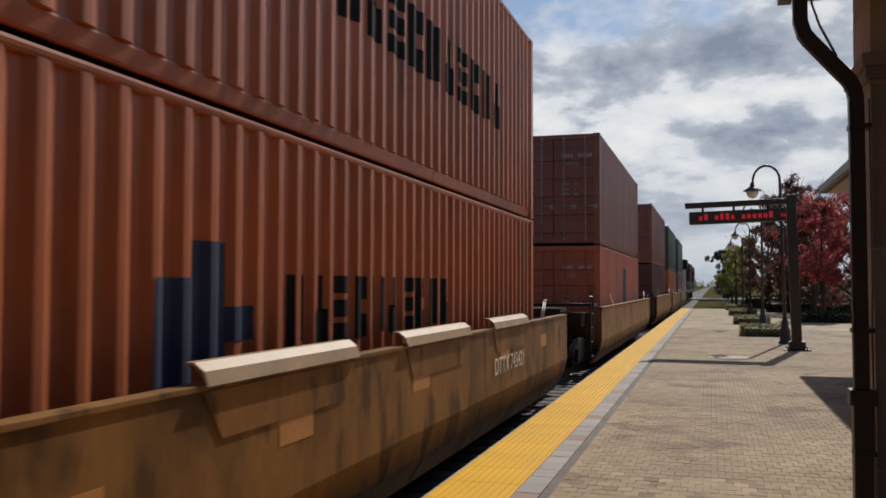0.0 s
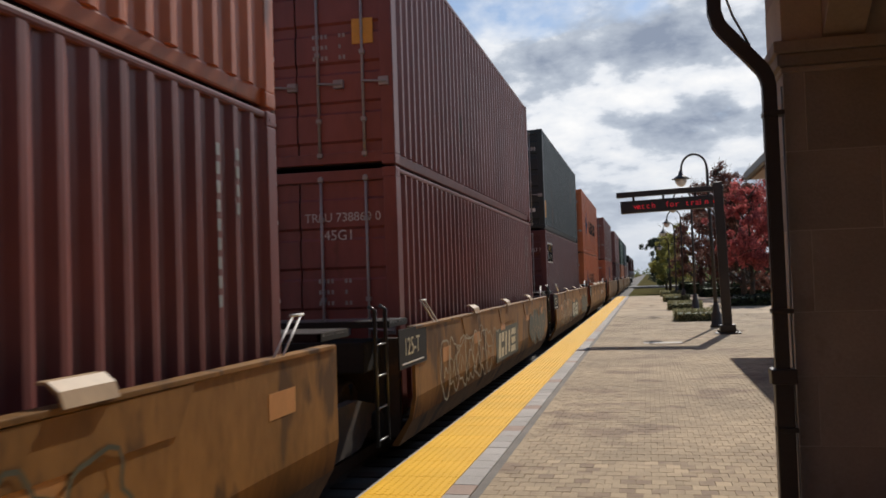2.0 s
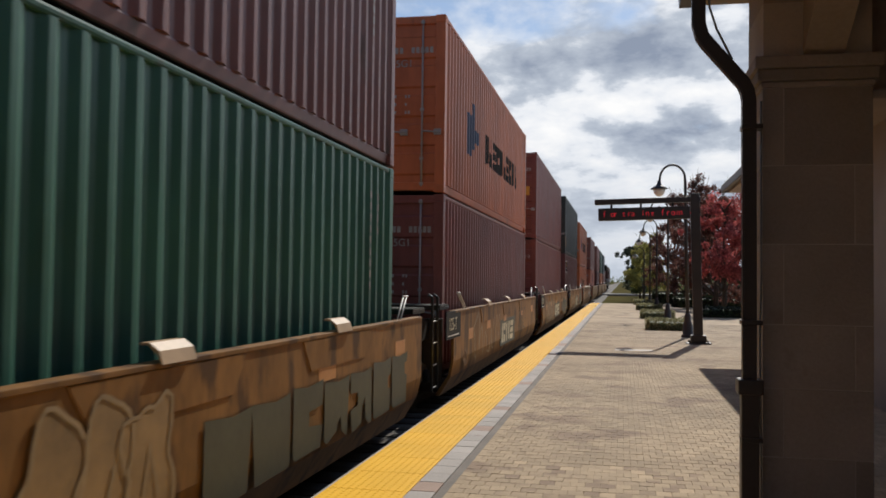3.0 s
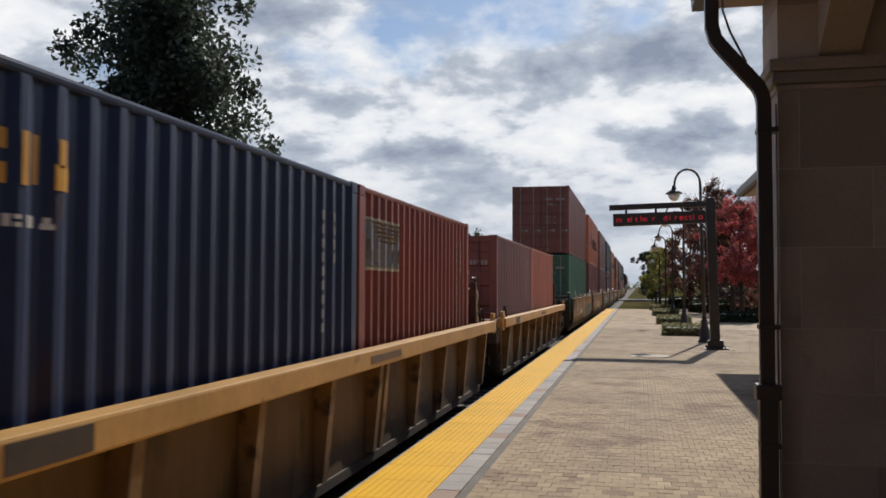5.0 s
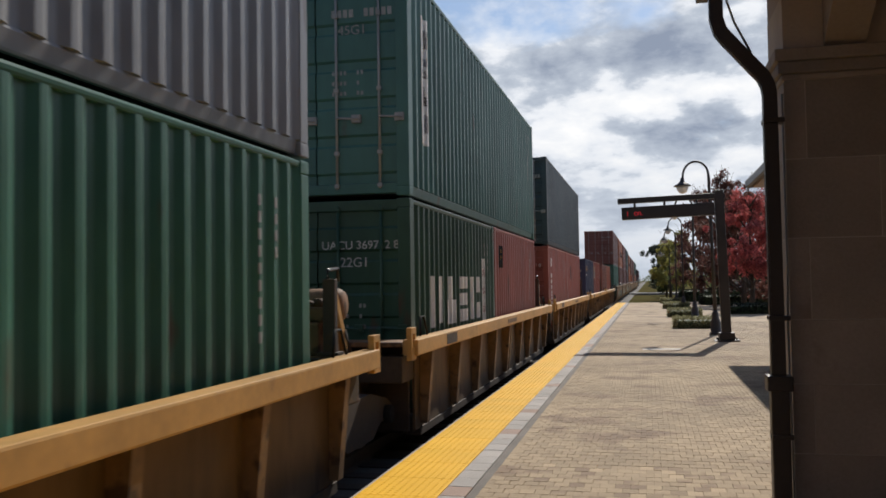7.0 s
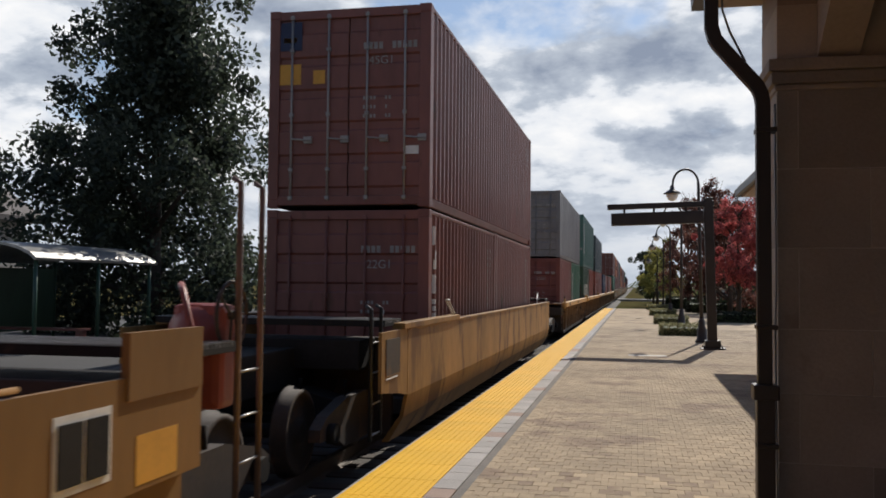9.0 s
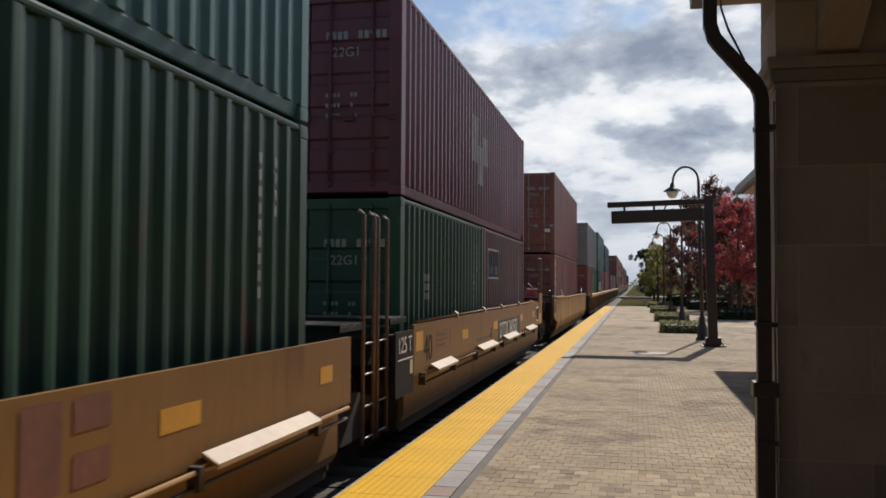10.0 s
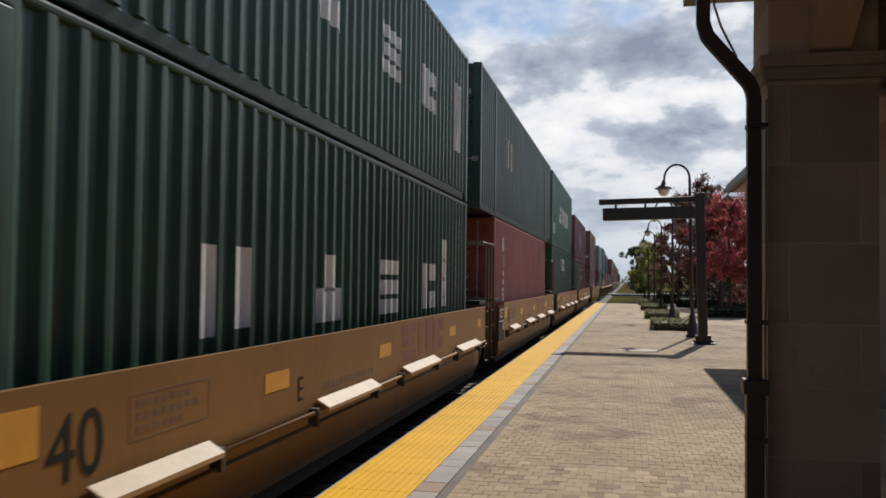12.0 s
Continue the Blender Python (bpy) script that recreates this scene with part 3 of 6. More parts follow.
def lamp_post():
    g = thing("street_lamp", "black platform lamp with a shepherd's crook and bell lantern", "lamp", pose(1.86, 26.05, 0, 0, -1.2, 0), "platform lamps")
    bm = bmesh.new()
    lathe(bm, [(0.19, 0.0), (0.19, 0.05), (0.15, 0.08), (0.14, 0.35), (0.10, 0.45), (0.085, 0.62), (0.06, 0.68)], seg=14)
    part("base", bm, POST, g)
    bm = bmesh.new()
    pts = [(0, 0, 0.6), (0, 0, 2.5), (0, 0, 4.45)]
    for k in range(1, 13):
        a = math.pi * k / 12
        pts.append((-0.355 + 0.355 * math.cos(a), 0, 4.52 + 0.42 * math.sin(a)))
    pts.append((-0.71, 0, 4.46))
    tube(bm, pts, [0.055, 0.05, 0.042] + [0.032] * 13, 10)
    part("pole", bm, POST, g)
    bm = bmesh.new()
    lathe(bm, [(0.03, 4.50), (0.05, 4.47), (0.07, 4.38), (0.13, 4.34), (0.24, 4.27), (0.25, 4.25), (0.22, 4.25), (0.03, 4.30)], (-0.73, 0, 0), 18)
    part("shade", bm, POST, g)
    bm = bmesh.new()
    lathe(bm, [(0.17, 4.26), (0.16, 4.17), (0.11, 4.08), (0.04, 4.04)], (-0.73, 0, 0), 16)
    part("globe", bm, WHITE, g, "pale frosted lamp globe")
    for y in (37.45, 49.4, 61.2, 73.0):
        copy_thing(g, pose(1.86 if y < 70 else 1.75, y, 0 if y < 63 else -0.62))


def leaf_cloud(centres, radii, per, size, rng):
    """Leaves as small quads scattered in clumps: vertices and faces."""
    n = len(centres) * per
    c = np.repeat(np.array(centres), per, axis=0)
    r = np.repeat(np.array(radii), per)[:, None]
    d = rng.normal(size=(n, 3))
    d /= np.linalg.norm(d, axis=1)[:, None]
    p = c + d * r * (rng.random((n, 1)) ** 0.5)
    a = rng.normal(size=(n, 3))
    a /= np.linalg.norm(a, axis=1)[:, None]
    q = np.cross(a, rng.normal(size=(n, 3)))
    q /= np.linalg.norm(q, axis=1)[:, None]
    s = size * rng.uniform(0.6, 1.35, (n, 1))
    v = np.stack([p - a * s, p + q * s * 0.55, p + a * s, p - q * s * 0.55], 1).reshape(-1, 3)
    f = np.arange(n * 4).reshape(-1, 4)
    return v, f


def tree(label, x, y, height, spread, leaves, clumps, per, size, seed, z=-0.62, bare=0.0, group="", low=0.28, taper=0.0):
    rng = np.random.default_rng(seed)
    t = thing("tree", label, "tree", pose(x, y, z), group)
    bm = bmesh.new()
    tube(bm, [(0, 0, 0), (0.03 * height * 0.3, 0, height * 0.22), (0, 0.02 * height, height * 0.5), (0, 0, height * 0.85)], [0.028 * height, 0.020 * height, 0.012 * height, 0.004 * height], 9)
    trunk = part("trunk", bm, BARK, t)
    cs, rs = [], []
    lobes = max(9, clumps // 9)
    heads = []
    for k in range(lobes):
        u = low + (1 - low) * ((k + rng.random()) / lobes)
        shape = math.sin(math.pi * min(1.0, 0.18 + 0.82 * (u - low) / (1 - low))) ** 0.6 * (1 - taper * (u - low))
        a = rng.uniform(0, 2 * math.pi)
        rad = spread * shape * math.sqrt(rng.uniform(0.12, 0.75))
        heads.append((rad * math.cos(a), rad * math.sin(a), height * u))
    for k in range(clumps):
        hx, hy, hz = heads[k * lobes // clumps]
        g = rng.normal(0, 0.19 * spread, 3)
        cs.append((hx + g[0], hy + g[1], max(low * height * 0.8, hz + 0.8 * g[2])))
        rs.append(spread * rng.uniform(0.09, 0.19))
    for k in range(0, clumps, max(1, clumps // 16)):
        bm = bmesh.new()
        cx, cy, cz = cs[k]
        z0 = max(height * 0.15, cz - 0.6 * math.hypot(cx, cy) - 0.05 * height)
        tube(bm, [(0, 0, z0), (cx * 0.5, cy * 0.5, (z0 + cz) / 2 + 0.02 * height), (cx, cy, cz + 0.04 * height)], [0.010 * height, 0.006 * height, 0.002 * height], 6)
        part("limb", bm, BARK, trunk)
    if bare:
        bm = bmesh.new()
        for k in range(int(60 * bare)):
            cx, cy, cz = cs[int(rng.integers(clumps))]
            tube(bm, [(cx * 0.6, cy * 0.6, cz - 0.08 * height), (cx * 1.15, cy * 1.15, cz + height * rng.uniform(0.05, 0.16))], [0.003 * height, 0.001 * height], 4)
        tagged(part("twig_cluster", bm, BARK, trunk), kind="stuff")
    v, f = leaf_cloud(cs, rs, per, size, rng)
    me = bpy.data.meshes.new("crown")
    me.from_pydata(v.tolist(), [], f.tolist())
    me.materials.append(leaves)
    ob = new("crown", me)
    ob.parent = t
    return t


def hedge(label, x0, x1, y0, y1, z0, z1, leaves, seed, round_top=True, per_m3=900, size=0.035):
    """A clipped hedge: a dark core of stems under a skin of small leaves."""
    rng = np.random.default_rng(seed)
    t = thing("hedge", label, "hedge", pose((x0 + x1) / 2, (y0 + y1) / 2, z0), "clipped hedges")
    lx, ly, h = x1 - x0, y1 - y0, z1 - z0
    bm = bmesh.new()
    box(bm, -lx / 2 + 0.06, lx / 2 - 0.06, -ly / 2 + 0.06, ly / 2 - 0.06, 0, h - 0.08, 0.05)
    part("core", bm, HEDGE, t)
    n = int(min(9000, max(700, per_m3 * (lx * ly + 2 * h * (lx + ly)))))
    u = rng.uniform(-1, 1, (n, 3))
    k = rng.integers(0, 5, n)
    face = np.array([[-1, 0, 0], [1, 0, 0], [0, -1, 0], [0, 1, 0], [0, 0, 1]])[k]
    p = np.where(face != 0, face, u) * 0.5
    p = p * np.array([lx, ly, 2 * h])
    p[:, 2] = np.where(face[:, 2] == 1, h, (u[:, 2] * 0.5 + 0.5) * h)
    p += rng.normal(0, 0.025, (n, 3))
    v, f = leaf_cloud(p, np.full(n, 0.02), 1, size, rng)
    me = bpy.data.meshes.new("foliage")
    me.from_pydata(v.tolist(), [], f.tolist())
    me.materials.append(leaves)
    ob = new("foliage", me)
    ob.parent = t
    return t


def greenery():
    for k, (y0, y1) in enumerate(((29.3, 30.5), (38.1, 39.5), (49.2, 50.6), (60.5, 61.9))):
        hedge("low clipped green hedge on the platform paving", 0.84, 2.15, y0, y1, 0.0, 0.33, LEAF_HEDGE, 20 + k)
    hedge("dark low shrubs beside the parking lot", 3.4, 12.0, 41.0, 43.0, 0.0, 0.42, LEAF_SHRUB, 31, size=0.06, per_m3=300)
    hedge("dark low shrubs beside the parking lot", 3.2, 14.0, 56.0, 58.5, 0.0, 0.6, LEAF_SHRUB, 32, size=0.07, per_m3=200)
    hedge("dark shrub bank behind the lamps", 2.6, 14.0, 74.0, 78.0, -0.62, 0.7, LEAF_SHRUB, 33, size=0.09, per_m3=120)
    tree("maple with crimson autumn leaves", 4.9, 45.0, 5.4, 1.9, LEAF_RED, 110, 75, 0.075, 41, 0.0, 0.8, "autumn maples", low=0.32)
    tree("maple with crimson autumn leaves", 7.0, 49.0, 6.2, 2.3, LEAF_RED, 110, 75, 0.08, 42, 0.0, 0.8, "autumn maples", low=0.30)
    tree("maple with russet leaves and bare top", 4.4, 57.0, 7.6, 2.0, LEAF_BROWN, 90, 70, 0.08, 43, 0.0, 1.0, "autumn maples", low=0.25)
    tree("maple with russet leaves and bare top", 6.6, 64.0, 8.0, 2.4, LEAF_BROWN, 90, 70, 0.085, 44, 0.0, 1.0, "autumn maples", low=0.25)
    tree("maple with russet leaves and bare top", 4.2, 74.0, 8.2, 2.2, LEAF_BROWN, 60, 55, 0.1, 45, -0.62, 0.7, "autumn maples", low=0.22)
    for k, (x, y, h) in enumerate(((4.5, 66.0, 7.0), (5.6, 70.0, 8.4), (8.2, 68.0, 8.2), (5.4, 54.0, 6.6))):
        tree("maple with russet leaves and bare top", x, y, h, 0.33 * h, LEAF_BROWN, 100, 75, 0.085, 80 + k, -0.3, 1.0, "autumn maples", low=0.16)
    tree("maple with crimson autumn leaves", 9.5, 56.0, 7.5, 2.6, LEAF_RED, 60, 55, 0.1, 46, 0.0, 0.8, "autumn maples", low=0.28)
    tree("young tree with yellow-green leaves", 2.9, 86.0, 6.1, 2.0, LEAF_YELLOW, 80, 70, 0.10, 47, low=0.25)
    tree("young tree with yellow-green leaves", 2.3, 97.0, 6.3, 2.1, LEAF_YELLOW, 80, 70, 0.10, 48, low=0.25)
    tree("leafy green tree along the line", 2.2, 112.0, 5.6, 1.9, LEAF_GREEN, 80, 70, 0.12, 49, low=0.15)
    tree("leafy green tree along the line", 3.0, 125.0, 6.2, 2.3, LEAF_GREEN, 80, 70, 0.13, 50, low=0.15)
    tree("dark green tree along the line", 1.6, 146.0, 8.2, 2.8, LEAF_DARK, 80, 60, 0.15, 51, low=0.12)
    tree("tall dark leafy tree across the tracks", -15.1, 25.5, 11.6, 5.0, LEAF_DARK, 400, 150, 0.105, 52, low=0.08, taper=0.78)
    for k, (x, y, h) in enumerate(((-13.0, 75.0, 6.0), (-18.0, 95.0, 8.0), (-16.0, 130.0, 8.0), (-26.0, 70.0, 7.0), (-30.0, 52.0, 8.0), (-24.0, 110.0, 9.0), (-40.0, 60.0, 9.0))):
        tree("leafy green tree beyond the tracks", x, y, h, h * 0.36, LEAF_GREEN if k % 2 else LEAF_DARK, 50, 45, 0.15, 60 + k, low=0.12)
    rng = np.random.default_rng(5)
    cs, rs = [], []
    for k in range(900):
        side = -1 if k % 2 else 1
        y = rng.uniform(260, 1100)
        x = side * (rng.uniform(5, 90) + (y - 260) * 0.02) if y < 800 else rng.uniform(-260, 260)
        if -9 < x < 0 and y < 800:
            x -= 14
        cs.append((x, y, rng.uniform(0.2, 5.5)))
        rs.append(rng.uniform(2.0, 4.5))
    v, f = leaf_cloud(cs, rs, 26, 0.75, rng)
    me = bpy.data.meshes.new("far_woods")
    me.from_pydata(v.tolist(), [], f.tolist())
    me.materials.append(LEAF_GREEN)
    tagged(new("far_woods", me), "far low woods along the line", "woods", kind="stuff")


def across_the_tracks():
    bm = bmesh.new()
    box(bm, -24.0, -9.2, -20.0, 60.0, -0.64, -0.1, 0.02)
    q = part("far_platform", bm, ASPHALT)
    tagged(q, "dark asphalt platform across the tracks", "platform", kind="structure")
    s = thing("shelter", "waiting shelter with a curved pale metal roof", "shelter", pose(-14.8, 20.0, -0.1))
    bm = bmesh.new()
    arc = [(1.7 * math.cos(a), 2.05 + 0.55 * math.sin(a)) for a in np.linspace(0.25, math.pi - 0.25, 11)]
    sweep(bm, arc + [(x * 0.98, z - 0.06) for x, z in arc[::-1]], [-2.6, 2.6])
    bmesh.ops.recalc_face_normals(bm, faces=bm.faces)
    part("roof", bm, STEEL, s, "curved pale metal roof")
    for x in (-1.5, 1.5):
        for y in (-2.4, 0, 2.4):
            bm = bmesh.new()
            tube(bm, [(x, y, 0), (x, y, 2.2)], 0.05, 8)
            part("post", bm, GREEN, s)
    bm = bmesh.new()
    box(bm, -1.52, -1.48, -2.4, 2.4, 0.3, 2.0)
    part("back_panel", bm, GREEN, s)
    bm = bmesh.new()
    box(bm, -1.4, 1.4, -0.5, -0.1, 0.42, 0.48, 0.01)
    box(bm, -1.3, -1.2, -0.45, -0.15, 0.0, 0.42)
    box(bm, 1.2, 1.3, -0.45, -0.15, 0.0, 0.42)
    part("bench", bm, BROWN, s)
    h = thing("house", "grey house with a shingled roof across the tracks", "house", pose(-29.0, 24.0, -0.62))
    bm = bmesh.new()
    box(bm, -5.0, 5.0, -7.0, 7.0, 0, 4.6)
    w = part("wall", bm, CONCRETE, h)
    for y in (-5.0, -2.0, 1.0, 4.0):
        bm = bmesh.new()
        box(bm, 4.98, 5.04, y, y + 1.2, 1.4, 2.9)
        part("window", bm, BLACK, w)
    bm = bmesh.new()
    sweep(bm, [(-5.6, 4.5), (5.6, 4.5), (5.6, 4.7), (0, 8.2), (-5.6, 4.7)], [-7.6, 7.6])
    part("roof", bm, ROOF, h)
    l = thing("street_lamp", "plain tall lamp across the tracks", "lamp", pose(-16.5, 44.0, -0.1))
    bm = bmesh.new()
    tube(bm, [(0, 0, 0), (0, 0, 5.4), (0.1, 0, 5.8), (0.6, 0, 5.9)], 0.06, 8)
    part("pole", bm, POST, l)
    bm = bmesh.new()
    box(bm, 0.5, 1.0, -0.12, 0.12, 5.82, 5.94, 0.03)
    part("lamp_head", bm, POST, l)


def parked_car(x, y, paintwork, label, turn=0):
    c = thing("parked_car", label, "car", pose(x, y, -0.05, 0, 0, turn), "parked cars")
    bm = bmesh.new()
    sweep(bm, [(-2.2, 0.32), (2.2, 0.32), (2.25, 0.6), (2.1, 0.8), (1.2, 0.92), (-1.9, 0.95), (-2.25, 0.8)], [-0.88, 0.88])
    bmesh.ops.bevel(bm, geom=list(bm.edges), offset=0.05, segments=2, affect="EDGES")
    part("body", bm, paintwork, c)
    bm = bmesh.new()
    sweep(bm, [(-1.7, 0.92), (1.1, 0.92), (0.4, 1.42), (-1.2, 1.44)], [-0.75, 0.75])
    part("cabin", bm, BLACK, c, "dark glazed cabin")
    for sx in (-1.35, 1.35):
        for sy in (-0.82, 0.82):
            bm = bmesh.new()
            tube(bm, [(sx, sy - 0.1, 0.33), (sx, sy + 0.1, 0.33)], 0.33, 16)
            part("wheel", bm, BLACK, c)


def surroundings():
    bm = bmesh.new()
    box(bm, 16.0, 60.0, -20.0, 120.0, -0.61, -0.05)
    box(bm, 4.0, 16.0, FAR_END + 0.02, 120.0, -0.61, -0.05)
    l = part("parking_lot", bm, LOT)
    tagged(l, "pale asphalt parking lot", "parking lot", kind="structure")
    bm = bmesh.new()
    box(bm, -60, 60, 132, 141, -0.61, -0.34)
    r = part("road", bm, LOT)
    tagged(r, "pale crossing road over the tracks", "road", kind="structure")
    parked_car(9.0, 82.0, WHITE, "white parked car behind the shrubs", 8)
    parked_car(13.0, 84.0, SLATE, "dark parked car behind the shrubs", 4)
    parked_car(11.0, 95.0, GREY, "grey parked car behind the shrubs", -5)
    bm = bmesh.new()
    box(bm, -0.42, 0.42, -0.19, 0.19, -0.006, 0.004)
    g = part("access_cover", bm, PALE_COVER)
    g.matrix_basis = pose(0.28, 20.6, 0)
    tagged(g, "pale flush concrete access cover in the paving", "cover")
    # ties under the rails
    me = shared("tie", lambda bm: box(bm, -1.3, 1.3, -0.11, 0.11, -0.12, 0.0, 0.01))
    y = -2.0
    for k in range(130):
        t = put("tie", me, GRIME, None, pose(TRACK_X, y, -0.485))
        tagged(t, "weathered timber railway tie in ballast", "tie", "railway ties", "structure")
        y += 0.53


ground()
platform()
tactile_and_bands(bpy.data.objects["platform"])
pavers(bpy.data.objects["platform"])
station()
sign_gantry()
lamp_post()
surroundings()
greenery()
across_the_tracks()


# ---- containers ----
WIDE = 1.219   # half width
PITCH = 0.2775
RIB_OUT, RIB_IN = 1.207, 1.171


def rib_profile(length):
    """Breaks (y, x) of a corrugated side between the corner posts."""
    inside = length - 0.34
    count = round(inside / PITCH)
    p = inside / count
    y, out = -inside / 2, []
    for _ in range(count):
        out += [(y, RIB_OUT), (y + 0.20 * p, RIB_OUT), (y + 0.23 * p, RIB_OUT - 0.0014), (y + 0.265 * p, RIB_OUT - 0.0045),
                (y + 0.48 * p, RIB_IN + 0.001), (y + 0.50 * p, RIB_IN), (y + 0.73 * p, RIB_IN), (y + 0.76 * p, RIB_IN + 0.003), (y + 0.975 * p, RIB_OUT - 0.003)]
        y += p
    return out + [(inside / 2, RIB_OUT)]


def side_mesh(length, height):
    def make(bm):
        rows = [[bm.verts.new((x, y, z)) for z in (0.14, height - 0.06)] for y, x in rib_profile(length)]
        for u, w in zip(rows, rows[1:]):
            bm.faces.new((u[0], w[0], w[1], u[1]))
            a, q = [bm.verts.new((1.10, e[0].co.y, 0.14)) for e in (u, w)]
            bm.faces.new((u[0], a, q, w[0]))
        back = [bm.verts.new((1.15, y, z)) for y in (-length / 2 + 0.17, length / 2 - 0.17) for z in (0.14, height - 0.06)]
        bm.faces.new((back[0], back[1], back[3], back[2]))
    return shared(("side_panel", length, height), make)


def post_mesh(height):
    return shared(("corner_post", height), lambda bm: box(bm, -0.08, 0.08, -0.085, 0.085, 0.118, height - 0.118, 0.012))


def casting_mesh():
    def make(bm):
        box(bm, -0.085, 0.085, -0.09, 0.09, -0.059, 0.059, 0.012)
        for sx in (-1, 1):
            box(bm, sx * 0.084 - 0.003, sx * 0.084 + 0.003, -0.04, 0.04, -0.025, 0.025)
    return shared("corner_casting", make)


def rail_mesh(length, deep):
    return shared(("side_rail", length, deep), lambda bm: box(bm, -0.03, 0.03, -length / 2 + 0.17, length / 2 - 0.17, -deep / 2, deep / 2, 0.02))


def roof_mesh(length):
    def make(bm):
        n = int(length / 0.3)
        prev = None
        for i in range(n * 2 + 1):
            y = -length / 2 + 0.1 + (length - 0.2) * i / (n * 2)
            z = -0.015 if i % 2 else -0.035
            row = [bm.verts.new((x, y, z)) for x in (-1.16, 1.16)] + [bm.verts.new((x, y, -0.06)) for x in (1.16, -1.16)]
            if prev:
                bm.faces.new((prev[0], prev[1], row[1], row[0]))
                bm.faces.new((prev[2], prev[3], row[3], row[2]))
            prev = row
    return shared(("roof_panel", length), make)


def door_mesh(height):
    def make(bm):
        n = 5
        prof = [(-0.010, 0.17)]
        for i in range(n):
            z0 = 0.28 + i * (height - 0.52) / n
            z1 = z0 + (height - 0.52) / n - 0.10
            prof += [(-0.010, z0), (-0.034, z0 + 0.03), (-0.034, z1 - 0.03), (-0.010, z1)]
        prof += [(-0.010, height - 0.14), (0.03, height - 0.14), (0.03, 0.17)]
        a = [bm.verts.new((-0.562, y, z)) for y, z in prof]
        c = [bm.verts.new((0.562, y, z)) for y, z in prof]
        for k in range(len(prof)):
            q = (k + 1) % len(prof)
            bm.faces.new((a[k], c[k], c[q], a[q]))
        bm.faces.new(a)
        bm.faces.new(c[::-1])
        bmesh.ops.recalc_face_normals(bm, faces=bm.faces)
    return shared(("door", height), make)


def rod_mesh(height):
    def make(bm):
        tube(bm, [(0, 0, 0.10), (0, 0, height - 0.08)], 0.017, 6)
        for z in (0.14, 0.55, 1.35, height - 0.6, height - 0.12):
            box(bm, -0.03, 0.03, -0.025, 0.025, z - 0.025, z + 0.025, 0.005)
        tube(bm, [(0.0, -0.02, 1.0), (0.30, -0.035, 0.97)], 0.013, 6)
        box(bm, 0.20, 0.32, -0.03, 0.03, 0.93, 1.03, 0.006)
    return shared(("lock_rod", height), make)


def end_mesh(height):
    def make(bm):
        p = 2.1 / 9
        rows = []
        for i in range(9):
            x = -1.05 + i * p
            rows += [(x, 0.02), (x + 0.3 * p, 0.02), (x + 0.5 * p, -0.02), (x + 0.8 * p, -0.02)]
        rows.append((1.05, 0.02))
        prev = None
        for x, y in rows:
            r = [bm.verts.new((x, y, 0.16)), bm.verts.new((x, y, height - 0.12))]
            if prev:
                bm.faces.new((r[0], prev[0], prev[1], r[1]))
            prev = r
    return shared(("end_panel", height), make)


def beam_mesh(deep):
    return shared(("end_beam", deep), lambda bm: box(bm, -1.06, 1.06, -0.05, 0.05, -deep / 2, deep / 2, 0.01))


def floor_mesh(length):
    return shared(("underframe", length), lambda bm: box(bm, -1.10, 1.10, -length / 2 + 0.1, length / 2 - 0.1, 0.02, 0.15))


def on_ribs(bm, length, y0, y1, z0, z1, lift=0.004):
    """A painted patch that follows the corrugation of the right side."""
    br = rib_profile(length)
    ys = sorted({y0, y1, *[y for y, _ in br if y0 < y < y1]})
    by = [q[0] for q in br]
    bx = [q[1] for q in br]
    rows = []
    for y in ys:
        x = float(np.interp(y, by, bx)) + lift
        rows.append((bm.verts.new((x, y, z0)), bm.verts.new((x, y, z1))))
    for u, w in zip(rows, rows[1:]):
        bm.faces.new((u[0], w[0], w[1], u[1]))


def blot_on_ribs(bm, length, yc, zc, w, h, glyph):
    """One plain block mark; glyph lists rectangles in a unit square, y to the front."""
    for a0, b0, a1, b1 in glyph:
        on_ribs(bm, length, yc + (a0 - 0.5) * w, yc + (a1 - 0.5) * w, zc + b0 * h, zc + b1 * h)


RING = [(0, 0, 0.3, 1), (0.66, 0.06, 1, 1)]
BLOCK = [(0.28, 0.45, 0.72, 1), (0.1, 0, 0.9, 0.5)]
STEP = [(0, 0, 1, 0.27), (0.05, 0.36, 0.95, 0.63), (0, 0.73, 1, 1)]
HOOK = [(0, 0, 0.42, 1), (0.55, 0, 1, 0.38), (0.55, 0.62, 1, 1)]
BAR = [(0, 0, 1, 1)]


def codes(parent, length, height, y_from_rear):
    """Columns of small pale bars: unreadable serial marks near the end of the side."""
    bm = bmesh.new()
    for col, n in ((0.0, 9), (0.30, 4)):
        for i in range(n):
            z = height - 0.45 - i * 0.13
            on_ribs(bm, length, y_from_rear + col, y_from_rear + col + 0.05, z, z + 0.085)
    tagged(part("serial_marking", bm, FADED, parent, "small white serial marks"), kind="stuff")


